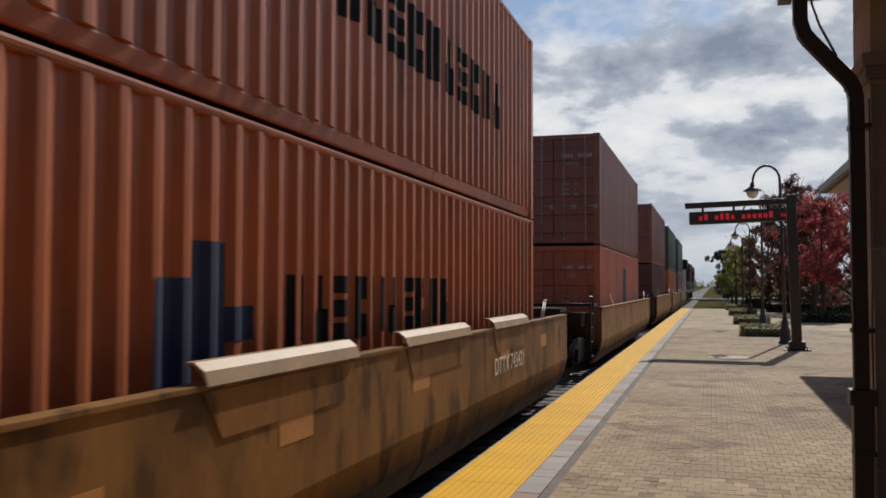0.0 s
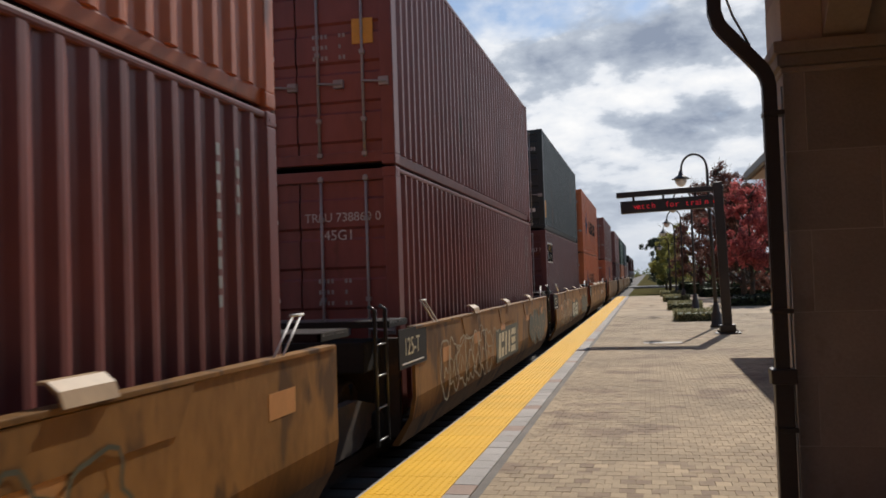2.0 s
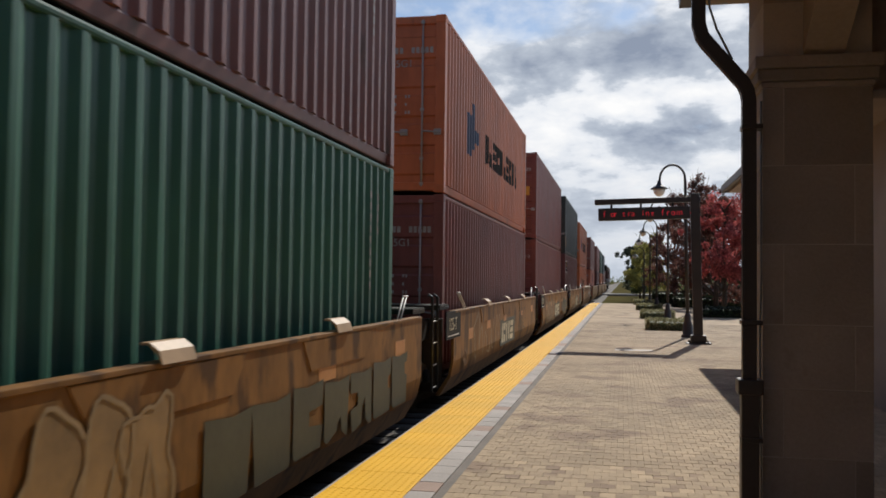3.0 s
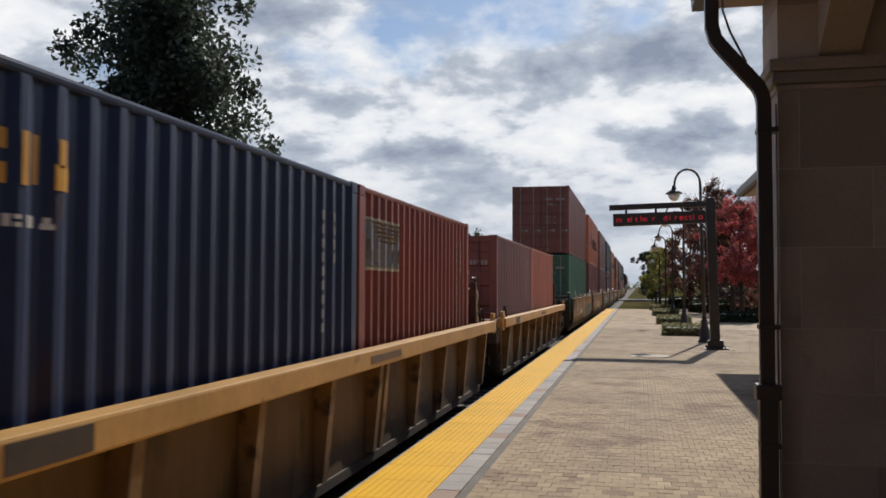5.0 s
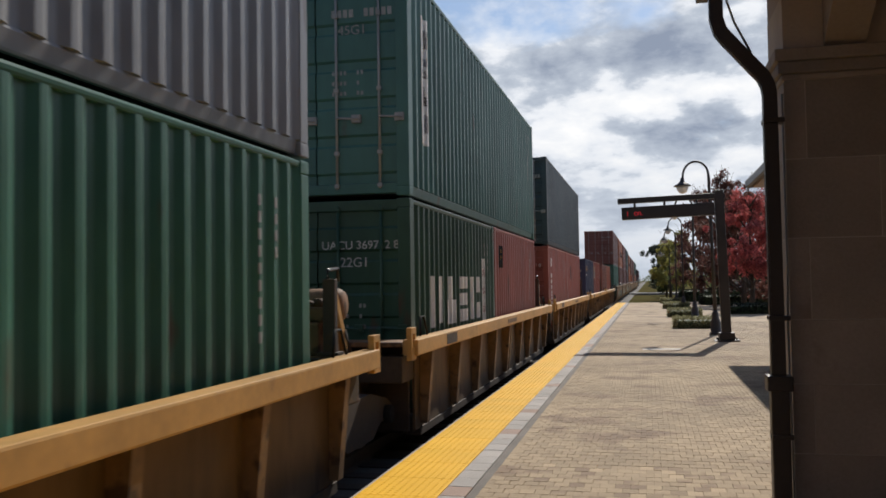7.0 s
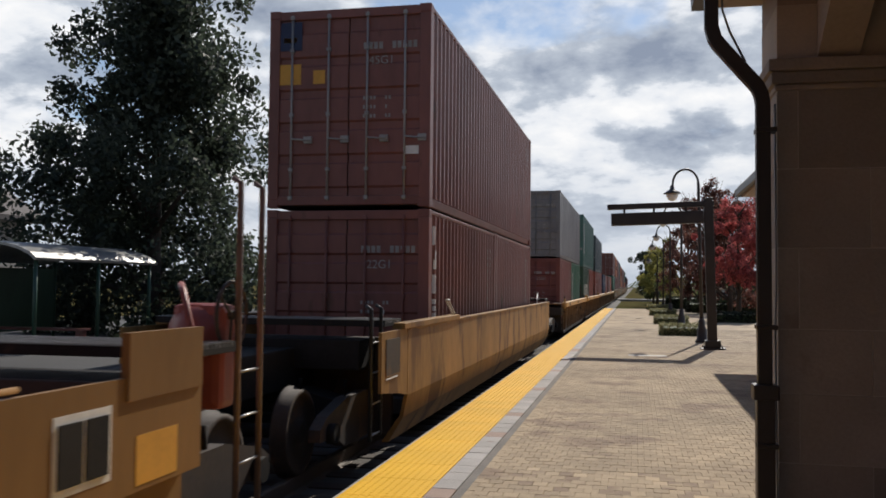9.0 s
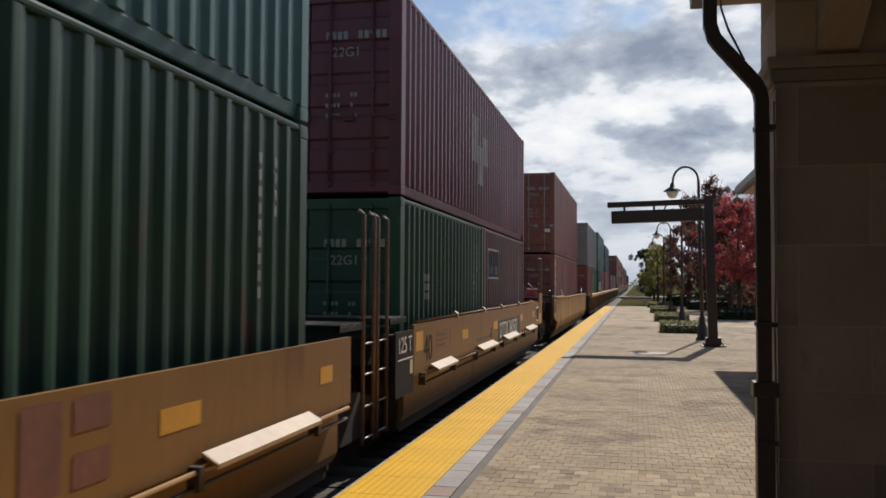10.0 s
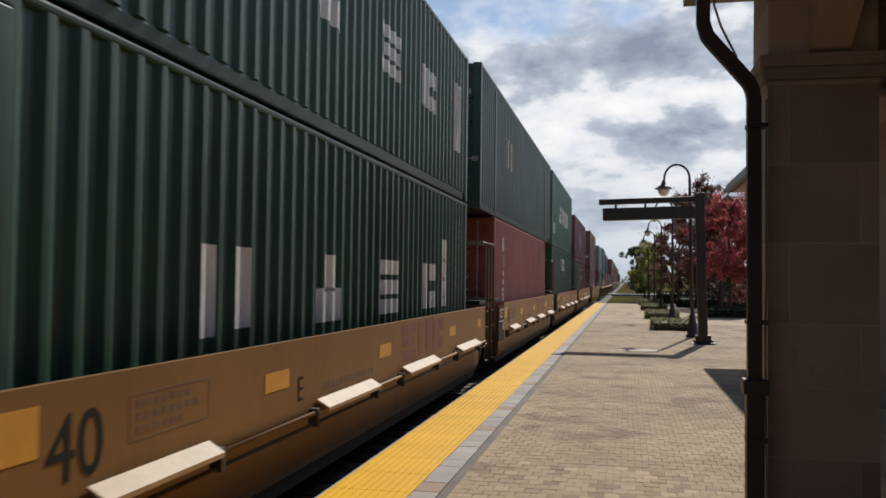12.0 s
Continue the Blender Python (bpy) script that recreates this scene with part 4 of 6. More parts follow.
def container(label, length, height, paintwork, s_rear, base, marks=(), codes_front=True, detail=True, rear_plate=None, serial=""):
    """A steel shipping container; s_rear: its rear end along the train; base: height of its underside."""
    c = thing("shipping_container", label, "container", group="containers on the train")
    fp = paintwork
    hl = length / 2
    put("side_panel", side_mesh(length, height), paintwork, c)
    put("side_panel", side_mesh(length, height), paintwork, c, pose(0, 0, 0, 0, 0, 180))
    put("roof_panel", roof_mesh(length), paintwork, c, pose(0, 0, height))
    put("underframe", floor_mesh(length), BLACK, c)
    put("front_panel", end_mesh(height), paintwork, c, pose(0, hl - 0.05, 0, 0, 0, 180))
    for sx in (-1, 1):
        put("top_rail", rail_mesh(length, 0.06), fp, c, pose(sx * 1.180, 0, height - 0.034, 0, sx * 6, 0))
        put("bottom_rail", rail_mesh(length, 0.13), fp, c, pose(sx * 1.146, 0, 0.082, 0, sx * 7, 0))
        for sy in (-1, 1):
            put("corner_post", post_mesh(height), fp, c, pose(sx * 1.137, sy * (hl - 0.087), 0))
            for z in (0.06, height - 0.06):
                put("corner_casting", casting_mesh(), fp, c, pose(sx * (WIDE - 0.085), sy * (hl - 0.09), z))
    for z in (0.10, height - 0.08):
        put("end_beam", beam_mesh(0.13), fp, c, pose(0, -hl + 0.06, z))
        put("end_beam", beam_mesh(0.13), fp, c, pose(0, hl - 0.06, z))
    for sx in (-1, 1):
        d = put("door", door_mesh(height), paintwork, c, pose(sx * 0.572, -hl + 0.06, 0))
        if detail:
            for x in (-0.29, 0.27):
                put("lock_rod", rod_mesh(height), ROD if height > 2.8 or paintwork is SLATE else fp, d, pose(x, -0.055, 0))
    if detail:
        if rear_plate:
            for x, z, w, h, material, lab in rear_plate:
                bm = bmesh.new()
                box(bm, x - w / 2, x + w / 2, -hl + 0.016, -hl + 0.0235, z, z + h)
                part("door_plate", bm, material, c, lab)
        rows = [(height - 1.35, 6), (height - 1.48, 5), (height - 1.61, 6)]
        if serial:
            text_part(serial, 0.148, PALE_CODE, c, pose(0.06, -hl + 0.0195, height - 0.62, 90, 0, 0), "white serial lettering on the doors")
        bm = bmesh.new()
        for z, n in (rows if serial else [(height - 0.62, 9), *rows]):
            top = z > height - 1.0
            for i in range(n):
                w = 0.055 if top else 0.03
                x = 0.22 + i * (w + 0.022) + (0.12 if i > 3 else 0)
                box(bm, x, x + w, -hl + 0.0195, -hl + 0.0225, z, z + (0.10 if top else 0.05))
        tagged(part("door_marking", bm, FADED, c, "small white serial marks on the door"), kind="stuff")
        text_part("45G1" if height > 2.8 else "22G1", 0.17, PALE_CODE if serial else FADED, c, pose(0.30, -hl + 0.0195, height - 0.84, 90, 0, 0))
        if codes_front:
            codes(c, length, height, hl - 1.0)
        for name, material, lab, rects in marks:
            for yc, zc, w, h, glyph in rects:
                bm = bmesh.new()
                blot_on_ribs(bm, length, yc, zc, w, h, glyph)
                part(name, bm, material, c, lab)
    if length > 13:
        for sx in (-1, 1):
            for sy in (-1, 1):
                put("stacking_post", post_mesh(height), fp, c, pose(sx * 1.139, sy * 6.0, 0))
    MOVING.append((c, TRACK_X, s_rear + hl, base))
    return c


def lender_panel(yc, z0, w, h, ground_paint, pale=WHITE, bright=AMBER):
    """A framed hoarding panel with a fan of bars over a row of blocks."""
    k = w / 6
    fan = [(yc + 0.10 * w, z0 + h * (0.55 + 0.085 * i), w * (0.55 + 0.06 * i), h * 0.045, BAR) for i in range(5)]
    row = [(yc - w / 2 + (i + 0.55) * k, z0 + 0.16 * h, k * 0.62, h * (0.42 if i == 0 else 0.26), (BLOCK, RING, STEP, HOOK, RING, BLOCK)[i]) for i in range(6)]
    edge = [(yc, z0, w, 0.05, BAR), (yc, z0 + h - 0.05, w, 0.05, BAR), (yc - w / 2 + 0.03, z0, 0.06, h, BAR)]
    return [("logo_ground", ground_paint, "dark logo ground", [(yc, z0 + 0.03, w, h - 0.06, [(0, 0, 1, 1)])]),
            ("panel_mark", pale, "pale frame and block marks", [(a, b, c, d, g) for a, b, c, d, g in [*edge, *row]]),
            ("fan_bar", bright, "fan of amber bars", fan)]


def big_blocks(yc, z0, w, h, count, gap, shapes, name="block_mark", material=WHITE, lab="large white block marks"):
    step = w + gap
    return [(name, material, lab, [(yc + (i - (count - 1) / 2) * -step, z0, w, h, shapes[i % len(shapes)]) for i in range(count)])]


HC, STD, FORTY, TWENTY = 2.896, 2.591, 12.192, 6.058
BASE = 0.035


def pile(s_rear, bottom, top=None):
    """Boxes of one well: bottom is one long box or two short ones, top one long box."""
    z = BASE
    s = s_rear
    for b in bottom:
        length = b.get("length", FORTY)
        container(b["label"], length, b.get("height", STD), b["paint"], s + b.get("dy", 0.0), BASE, b.get("marks", ()), b.get("codes", True), b.get("detail", True), b.get("door"), b.get("serial", ""))
        z = BASE + b.get("height", STD)
        s += length + 0.076
    if top:
        length = top.get("length", FORTY)
        container(top["label"], length, top.get("height", HC), top["paint"], s_rear + top.get("dy", 0.0), z + 0.03, top.get("marks", ()), top.get("codes", True), top.get("detail", True), top.get("door"), top.get("serial", ""))


def word(yc, z0, w, h, n, shapes=(BLOCK, RING, HOOK, STEP)):
    k = w / n
    return [(yc + w / 2 - (i + 0.5) * k, z0, k * 0.68, h, shapes[i % len(shapes)]) for i in range(n)]


ship_sign_front = [("ship_mark", NAVY, "dark blue slanted mark", [(-3.45, 0.95, 1.05, 0.85, [(0, 0, 0.35, 0.75), (0.35, 0.15, 0.7, 1), (0.7, 0.3, 1, 0.55)])]),
                   ("word_block", INK, "row of black block marks", word(-0.55, 1.12, 3.9, 0.50, 10))]
ship_sign_top = [("ship_mark", NAVY, "dark blue slanted mark", [(-3.2, 0.95, 1.3, 1.05, [(0, 0, 0.35, 0.75), (0.35, 0.15, 0.7, 1), (0.7, 0.3, 1, 0.55)])]),
                 ("word_block", INK, "row of black block marks", word(1.1, 1.05, 5.6, 0.62, 10))]

# Boxes from the engines back to the last unit seen
pile(77.2, [dict(label="brown steel container low in the well", paint=BROWN, height=STD, detail=False)],
     dict(label="slate blue steel container on the upper tier", paint=SLATE, detail=False))
pile(60.5, [dict(label="orange steel container low in the well", paint=ORANGE, detail=False)],
     dict(label="dark green steel container on the upper tier", paint=GREEN, detail=False))
pile(43.6, [dict(label="dark brown steel container low in the well", paint=DARK_MAROON, detail=False)],
     dict(label="brown steel container on the upper tier", paint=BROWN, detail=False))
pile(22.9, [dict(label="orange steel container low in the well", paint=ORANGE_DARK, marks=[("ship_mark", NAVY, "dark blue mark", [(0.5, 1.0, 1.2, 1.1, BAR)])])],
     dict(label="faded brown steel container on the upper tier", paint=BROWN))
pile(1.8, [dict(label="orange steel container with navy and black block marks", paint=ORANGE, marks=ship_sign_front)],
     dict(label="orange steel container with navy and black block marks, upper tier", paint=ORANGE, marks=ship_sign_top))
pile(-13.75, [dict(label="dark maroon container with a lender's panel of amber bars", paint=DARK_MAROON, height=HC, serial="BMOU 665023 7", marks=lender_panel(-4.88, 1.95, 1.27, 0.60, INK), door=[(-0.75, 1.55, 0.40, 0.28, INK, "dark framed door plate"), (-0.75, 1.60, 0.34, 0.10, FADED, "pale bar"), (-0.7, 0.85, 0.16, 0.16, AMBER, "yellow warning label")])],
     dict(label="black-green steel container on the upper tier", paint=BLACK_GREEN, door=[(-0.85, 1.2, 0.34, 0.2, FADED, "pale door label"), (0.85, 0.5, 0.2, 0.1, WHITE, "white label")], marks=[("yellow_label", AMBER, "yellow upright label", [(-5.62, 0.35, 0.22, 0.5, BAR)])]))
pile(-29.25, [dict(label="maroon steel container low in the well", paint=MAROON, height=HC, serial="TRLU 738860 0", door=[(-0.80, 1.45, 0.42, 0.32, RED, "red door plate"), (-0.80, 1.42, 0.40, 0.03, FADED, "pale bar under the plate")])],
     dict(label="maroon steel container with yellow door label, upper tier", paint=MAROON, door=[(0.85, 1.45, 0.26, 0.30, AMBER, "yellow door label"), (-0.6, 1.9, 0.4, 0.25, FADED, "pale door label")]))
pile(-44.85, [dict(label="dark maroon steel container with red door plate", paint=MAROON, height=HC, door=[(-0.75, 1.55, 0.42, 0.30, RED, "red door plate"), (-0.75, 1.62, 0.30, 0.10, FADED, "pale bar on the plate")])],
     dict(label="orange steel container with navy and black block marks, upper tier", paint=ORANGE, marks=ship_sign_top))
pile(-60.2, [dict(label="bright green steel container low in the well", paint=BRIGHT_GREEN, height=HC)],
     dict(label="dark brown steel container on the upper tier", paint=BROWN))
pile(-79.9, [dict(label="purple-brown twenty-foot steel container", paint=BROWN, length=TWENTY), dict(label="orange-red twenty-foot steel container", paint=ORANGE_DARK, length=TWENTY)])
pile(-95.2, [dict(label="navy blue twenty-foot container with yellow block marks", paint=BLUE, length=TWENTY,
                  marks=[("word_block", AMBER, "yellow block marks", word(-2.18, 2.0, 1.15, 0.26, 5)), ("under_word", WHITE, "small white bars", word(-2.2, 1.80, 0.9, 0.06, 7))]),
             dict(label="maroon twenty-foot container with a lender's panel", paint=RED, length=TWENTY, marks=lender_panel(-2.05, 1.70, 1.40, 0.58, GREY, CREAM))])
pile(-111.1, [dict(label="rust-red twenty-foot container with pale column of marks", paint=RED, length=TWENTY, serial="ICKU 354533 0",
                   marks=[("column_mark", WHITE, "white column of block marks", [(-2.13, 0.33 + 0.33 * i, 0.20, 0.26, (BLOCK, RING, STEP, HOOK)[i % 4]) for i in range(6)])]),
              dict(label="rust-red twenty-foot container with a dark patch", paint=RED, length=TWENTY, marks=[("dark_patch", DARK_MAROON, "dark repainted patch", [(-1.4, 1.6, 0.4, 0.5, BAR)])])],
     dict(label="dark slate-blue steel container on the upper tier", paint=SLATE, height=STD))
pile(-126.5, [dict(label="dark green twenty-foot container with large white block marks", paint=GREEN, length=TWENTY, serial="UACU 369712 8", door=[(-0.85, 1.25, 0.40, 0.34, WHITE, "white door placard"), (-0.35, 1.35, 0.14, 0.22, FADED, "round pale seal")],
                   marks=[*big_blocks(-0.2, 0.93, 0.72, 0.70, 4, 0.22, (HOOK, STEP, BLOCK, RING)),
                          ("side_board", WHITE, "white upright board", [(1.99, 0.80, 0.42, 1.15, BAR)]),
                          ("board_mark", RED, "red marks on the white board", [(1.99, z, 0.3, 0.12, BLOCK) for z in (1.0, 1.32, 1.64)])]),
              dict(label="maroon twenty-foot container with small yellow and black logo", paint=RED, length=TWENTY,
                   marks=[("logo_ground", INK, "black logo ground", [(-2.2, 1.82, 0.34, 0.44, BAR)]), ("logo_mark", AMBER, "yellow logo bars", [(-2.2, z, 0.24, 0.06, BAR) for z in (2.0, 2.12)])])],
     dict(label="teal green container with a white upright board, upper tier", paint=TEAL, marks=[("side_board", WHITE, "white upright board", [(-5.2, 0.75, 0.36, 1.7, BAR)]),
          ("board_mark", INK, "black marks on the white board", [(-5.2, 0.9 + 0.38 * i, 0.24, 0.26, (RING, BLOCK, HOOK)[i % 3]) for i in range(4)])]))
pile(-142.0, [dict(label="maroon twenty-foot container with pale serial marks", paint=MAROON, length=TWENTY),
              dict(label="teal green twenty-foot container with a white upright board", paint=BRIGHT_GREEN, length=TWENTY, marks=[("side_board", WHITE, "white upright board", [(-2.1, 0.3, 0.36, 1.8, BAR)]),
                   ("board_mark", INK, "black marks on the white board", [(-2.1, 0.42 + 0.33 * i, 0.24, 0.22, (RING, BLOCK, HOOK)[i % 3]) for i in range(5)])])],
     dict(label="grey steel container on the upper tier", paint=GREY, height=STD))
pile(-164.05, [dict(label="reddish brown twenty-foot container with pale column of marks", paint=BROWN, length=TWENTY,
                    marks=[("column_mark", WHITE, "white column of block marks", [(-2.55, 0.35 + 0.35 * i, 0.2, 0.27, (BLOCK, RING, STEP, HOOK)[i % 4]) for i in range(6)])]),
               dict(label="reddish brown twenty-foot steel container", paint=BROWN, length=TWENTY)],
     dict(label="brown container with a small door logo, upper tier", paint=BROWN, door=[(-0.90, 2.30, 0.36, 0.42, NAVY, "dark door logo"), (-0.90, 2.42, 0.2, 0.07, AMBER, "yellow logo bar"), (-0.90, 1.80, 0.34, 0.30, AMBER, "yellow warning label"), (-0.45, 1.80, 0.18, 0.2, AMBER, "small warning label"), (0.95, 0.75, 0.2, 0.12, WHITE, "white label")]))
pile(-185.15, [dict(label="dark green twenty-foot container with door plates", paint=GREEN, length=TWENTY, door=[(-0.85, 1.55, 0.42, 0.32, WHITE, "white door placard"), (-0.85, 1.66, 0.3, 0.05, RED, "red bar on the placard")], marks=[("worn_patch", GREY, "pale worn patch", [(-1.5, 1.3, 0.35, 0.35, STEP)])]),
               dict(label="plum twenty-foot container with a lender's panel", paint=DARK_MAROON, length=TWENTY, marks=lender_panel(-1.78, 1.62, 1.25, 0.60, NAVY))],
     dict(label="plum steel container with grey leaf mark and bare patches, upper tier", paint=PLUM, height=STD,
          marks=[("leaf_mark", FADED, "pale grey worn mark", [(-0.4, 0.75, 1.7, 1.2, [(0, 0.3, 0.45, 1), (0.35, 0, 0.75, 0.6), (0.7, 0.35, 1, 0.8)])]),
                 ("bare_patch", PLUM, "plain cover patch", [(-2.6, 0.3, 1.0, 0.42, BAR), (0.75, 0.3, 0.6, 0.42, BAR)])]))
pile(-200.5, [dict(label="dark green steel container with white block marks", paint=GREEN, height=HC,
                   marks=[("word_block", WHITE, "row of white block marks", word(0.0, 1.95, 2.6, 0.55, 7)), ("under_line", RED, "thin red line", [(0.0, 1.74, 2.6, 0.04, BAR)])])],
     dict(label="green steel container with large white block marks, upper tier", paint=TEAL,
          marks=[("word_block", WHITE, "row of white block marks", word(0.6, 1.1, 5.8, 0.70, 9)), ("small_mark", WHITE, "small white mark", [(-5.0, 0.5, 0.5, 0.4, STEP)])]))
pile(-215.7, [dict(label="rust-red steel container with a column of white marks", paint=RED, height=HC,
                   marks=[("column_mark", WHITE, "white column of block marks", [(-4.6, 0.25 + 0.39 * i, 0.34, 0.31, (RING, BLOCK, STEP, HOOK)[i % 4]) for i in range(6)])])],
     dict(label="dark green fifty-three-foot container with pale marks, upper tier", paint=DUSKY, length=16.154, dy=-1.98,
          marks=[("word_block", CREAM, "pale block marks", word(-3.6, 1.3, 1.6, 0.7, 2))]))
pile(-231.3, [dict(label="dark green steel container with large white block marks", paint=GREEN, height=HC, marks=[
        ("word_block", WHITE, "large white block marks, widely spaced", [(y, 1.10, 0.82, 0.65, g) for y, g in ((-3.58, RING), (-1.3, BLOCK), (0.93, STEP), (3.1, HOOK))]),
        ("side_board", WHITE, "white upright board", [(4.16, 1.1, 0.34, 1.05, BAR)]), ("board_mark", RED, "red mark on the white board", [(4.16, z, 0.24, 0.11, BLOCK) for z in (1.22, 1.5, 1.8)])])],
     dict(label="dark green container with large white block marks, upper tier", paint=GREEN, height=STD, marks=[
        ("word_block", WHITE, "large white block marks, widely spaced", [(y, 1.08, 0.86, 0.58, g) for y, g in ((-3.5, RING), (-1.4, BLOCK), (0.85, STEP), (3.0, HOOK))]),
        ("side_board", WHITE, "white upright board", [(5.2, 0.78, 0.40, 1.15, BAR)])]))
pile(-247.0, [dict(label="dark green steel container low in the well", paint=GREEN, height=HC)],
     dict(label="brown steel container on the upper tier", paint=BROWN))


# ---- well cars ----
SIDE = 1.50


def on_side(y, z, x=SIDE + 0.002):
    return pose(x, y, z, 90, 0, 90)


def plate(name, y0, y1, z0, z1, material, parent, label="", x=SIDE, thick=0.003):
    bm = bmesh.new()
    box(bm, x - 0.004, x + thick, y0, y1, z0, z1)
    return part(name, bm, material, parent, label)


def wheel_mesh():
    def make(bm):
        prof = [(0.08, -0.07), (0.10, -0.07), (0.13, -0.03), (0.35, -0.02), (0.37, -0.065), (0.42, -0.06), (0.42, 0.05), (0.455, 0.065), (0.455, 0.085), (0.37, 0.07), (0.35, 0.03), (0.13, 0.02), (0.10, 0.07), (0.08, 0.07)]
        lathe(bm, prof, seg=28)
        bmesh.ops.rotate(bm, verts=bm.verts, matrix=Matrix.Rotation(radians(90), 3, "Y"))
    return shared("wheel", make)


def bogie(parent, y):
    """A two-axle truck; its wheels stand on the rails."""
    bm = bmesh.new()
    sweep(bm, [(-1.0, 0.05), (1.0, 0.05), (1.0, 0.30), (0.5, 0.42), (-0.5, 0.42), (-1.0, 0.30)], [y - 0.2, y + 0.2])
    b = part("bogie", bm, BLACK, parent)
    for sx in (-1, 1):
        bm = bmesh.new()
        pts = [(-1.15, 0.16), (-0.95, 0.26), (-0.35, 0.38), (0.35, 0.38), (0.95, 0.26), (1.15, 0.16), (1.15, 0.04), (0.70, 0.02), (0.40, -0.12), (-0.40, -0.12), (-0.70, 0.02), (-1.15, 0.04)]
        lo = [bm.verts.new((sx * 0.98, y + a, z)) for a, z in pts]
        hi = [bm.verts.new((sx * 1.10, y + a, z)) for a, z in pts]
        bm.faces.new(lo)
        bm.faces.new(hi[::-1])
        for i in range(len(pts)):
            k = (i + 1) % len(pts)
            bm.faces.new((lo[i], lo[k], hi[k], hi[i]))
        bmesh.ops.recalc_face_normals(bm, faces=bm.faces)
        part("side_frame", bm, GRIME, b)
        for k in (-0.89, 0.89):
            put("wheel", wheel_mesh(), GRIME, b, pose(sx * 0.745, y + k, RAIL_Z + 0.42, 0, 0, 0 if sx < 0 else 180))
            bm = bmesh.new()
            tube(bm, [(sx * 1.08, y + k, 0.09), (sx * 1.18, y + k, 0.09)], 0.10, 12)
            part("axle_box", bm, BLACK, b)
    for k in (-0.89, 0.89):
        bm = bmesh.new()
        tube(bm, [(-0.8, y + k, 0.09), (0.8, y + k, 0.09)], 0.07, 8)
        part("axle", bm, BLACK, b)


def ladder(parent, x, y, z0, z1, material=BLACK, width=0.36, rungs=None, rung_paint=STEEL):
    bm = bmesh.new()
    for k in (0, width):
        tube(bm, [(x, y + k, z0), (x, y + k, z1), (x - 0.06, y + k, z1 + 0.04)], 0.022, 6)
    l = part("ladder", bm, material, parent)
    for z in (rungs or (0.0, 0.32, 0.64, 0.95)):
        bm = bmesh.new()
        tube(bm, [(x, y, z), (x, y + width, z)], 0.010, 6)
        part("rung", bm, rung_paint, l, "bare steel rung")


def walkway(parent, y0, y1, z, x0=-1.35, x1=1.40):
    """A grating of bars in a frame, across the end of the car."""
    bm = bmesh.new()
    for a, c in ((y0, y0 + 0.04), (y1 - 0.04, y1)):
        box(bm, x0, x1, a, c, z - 0.07, z, 0.004)
    for a, c in ((x0, x0 + 0.04), (x1 - 0.04, x1)):
        box(bm, a, c, y0, y1, z - 0.07, z, 0.004)
    w = part("walkway", bm, BLACK, parent, "black steel end walkway")
    n = int((y1 - y0) / 0.055)
    for i in range(1, n):
        y = y0 + (y1 - y0) * i / n
        me = shared(("grating_bar", x0, x1), lambda bm: box(bm, x0, x1, -0.008, 0.008, -0.03, 0.006))
        put("grating_bar", me, GRATE, w, pose(0, y, z))


def well_floor(parent, half):
    bm = bmesh.new()
    box(bm, -1.30, 1.30, -half, half, -0.20, 0.0)
    for i in range(9):
        y = -half + 0.4 + i * (2 * half - 0.8) / 8
        box(bm, -1.30, 1.30, y - 0.12, y + 0.12, 0.0, BASE - 0.001)
    part("well_floor", bm, GRIME, parent)


def end_works(parent, sign, half, reach, tall=False, paintwork=BLACK, climb=True):
    """Bulkhead, draft sill, platform and ladder at one end of a unit."""
    a = sign * half

    def span(u, w):
        return (min(u, w), max(u, w))
    bm = bmesh.new()
    box(bm, -1.30, 1.30, *span(a, a + sign * 0.08), -0.15, 0.95, 0.01)
    part("bulkhead", bm, GRIME, parent)
    bm = bmesh.new()
    box(bm, -0.35, 0.35, *span(a + sign * 0.08, sign * reach), 0.42, 0.85, 0.02)
    part("draft_sill", bm, BLACK, parent)
    bm = bmesh.new()
    box(bm, -1.05, 1.10, *span(a + sign * 0.08, a + sign * 0.70), 0.62, 0.95, 0.02)
    part("end_box", bm, paintwork, parent)
    walkway(parent, *span(a + sign * 0.05, a + sign * 0.75), 1.17)
    y = a + sign * 1.0
    if climb:
        ladder(parent, 1.38, y - 0.18, -0.05, 2.25 if tall else 1.30, HANDRAIL if tall else BLACK_GLOSS)
    for x in (1.05, 0.55):
        bm = bmesh.new()
        tube(bm, [(x, y, 0.55), (x, y, 0.30), (x - 0.2, y + sign * 0.2, 0.18), (x - 0.5, y + sign * 0.35, 0.25)], 0.025, 6)
        part("air_hose", bm, BLACK, parent)


def guide(parent, y, sign):
    """A slanted pair of bars that guides a box into the well."""
    bm = bmesh.new()
    for k in (0.0, 0.16):
        tube(bm, [(SIDE - 0.06, y + k * sign, 1.34), (SIDE - 0.02, y + sign * (k + 0.45), 1.07)], 0.009, 6)
    tube(bm, [(SIDE - 0.06, y - 0.05 * sign, 1.35), (SIDE - 0.06, y + 0.20 * sign, 1.35)], 0.011, 6)
    part("box_guide", bm, WHITE, parent, "white slanted box guide")


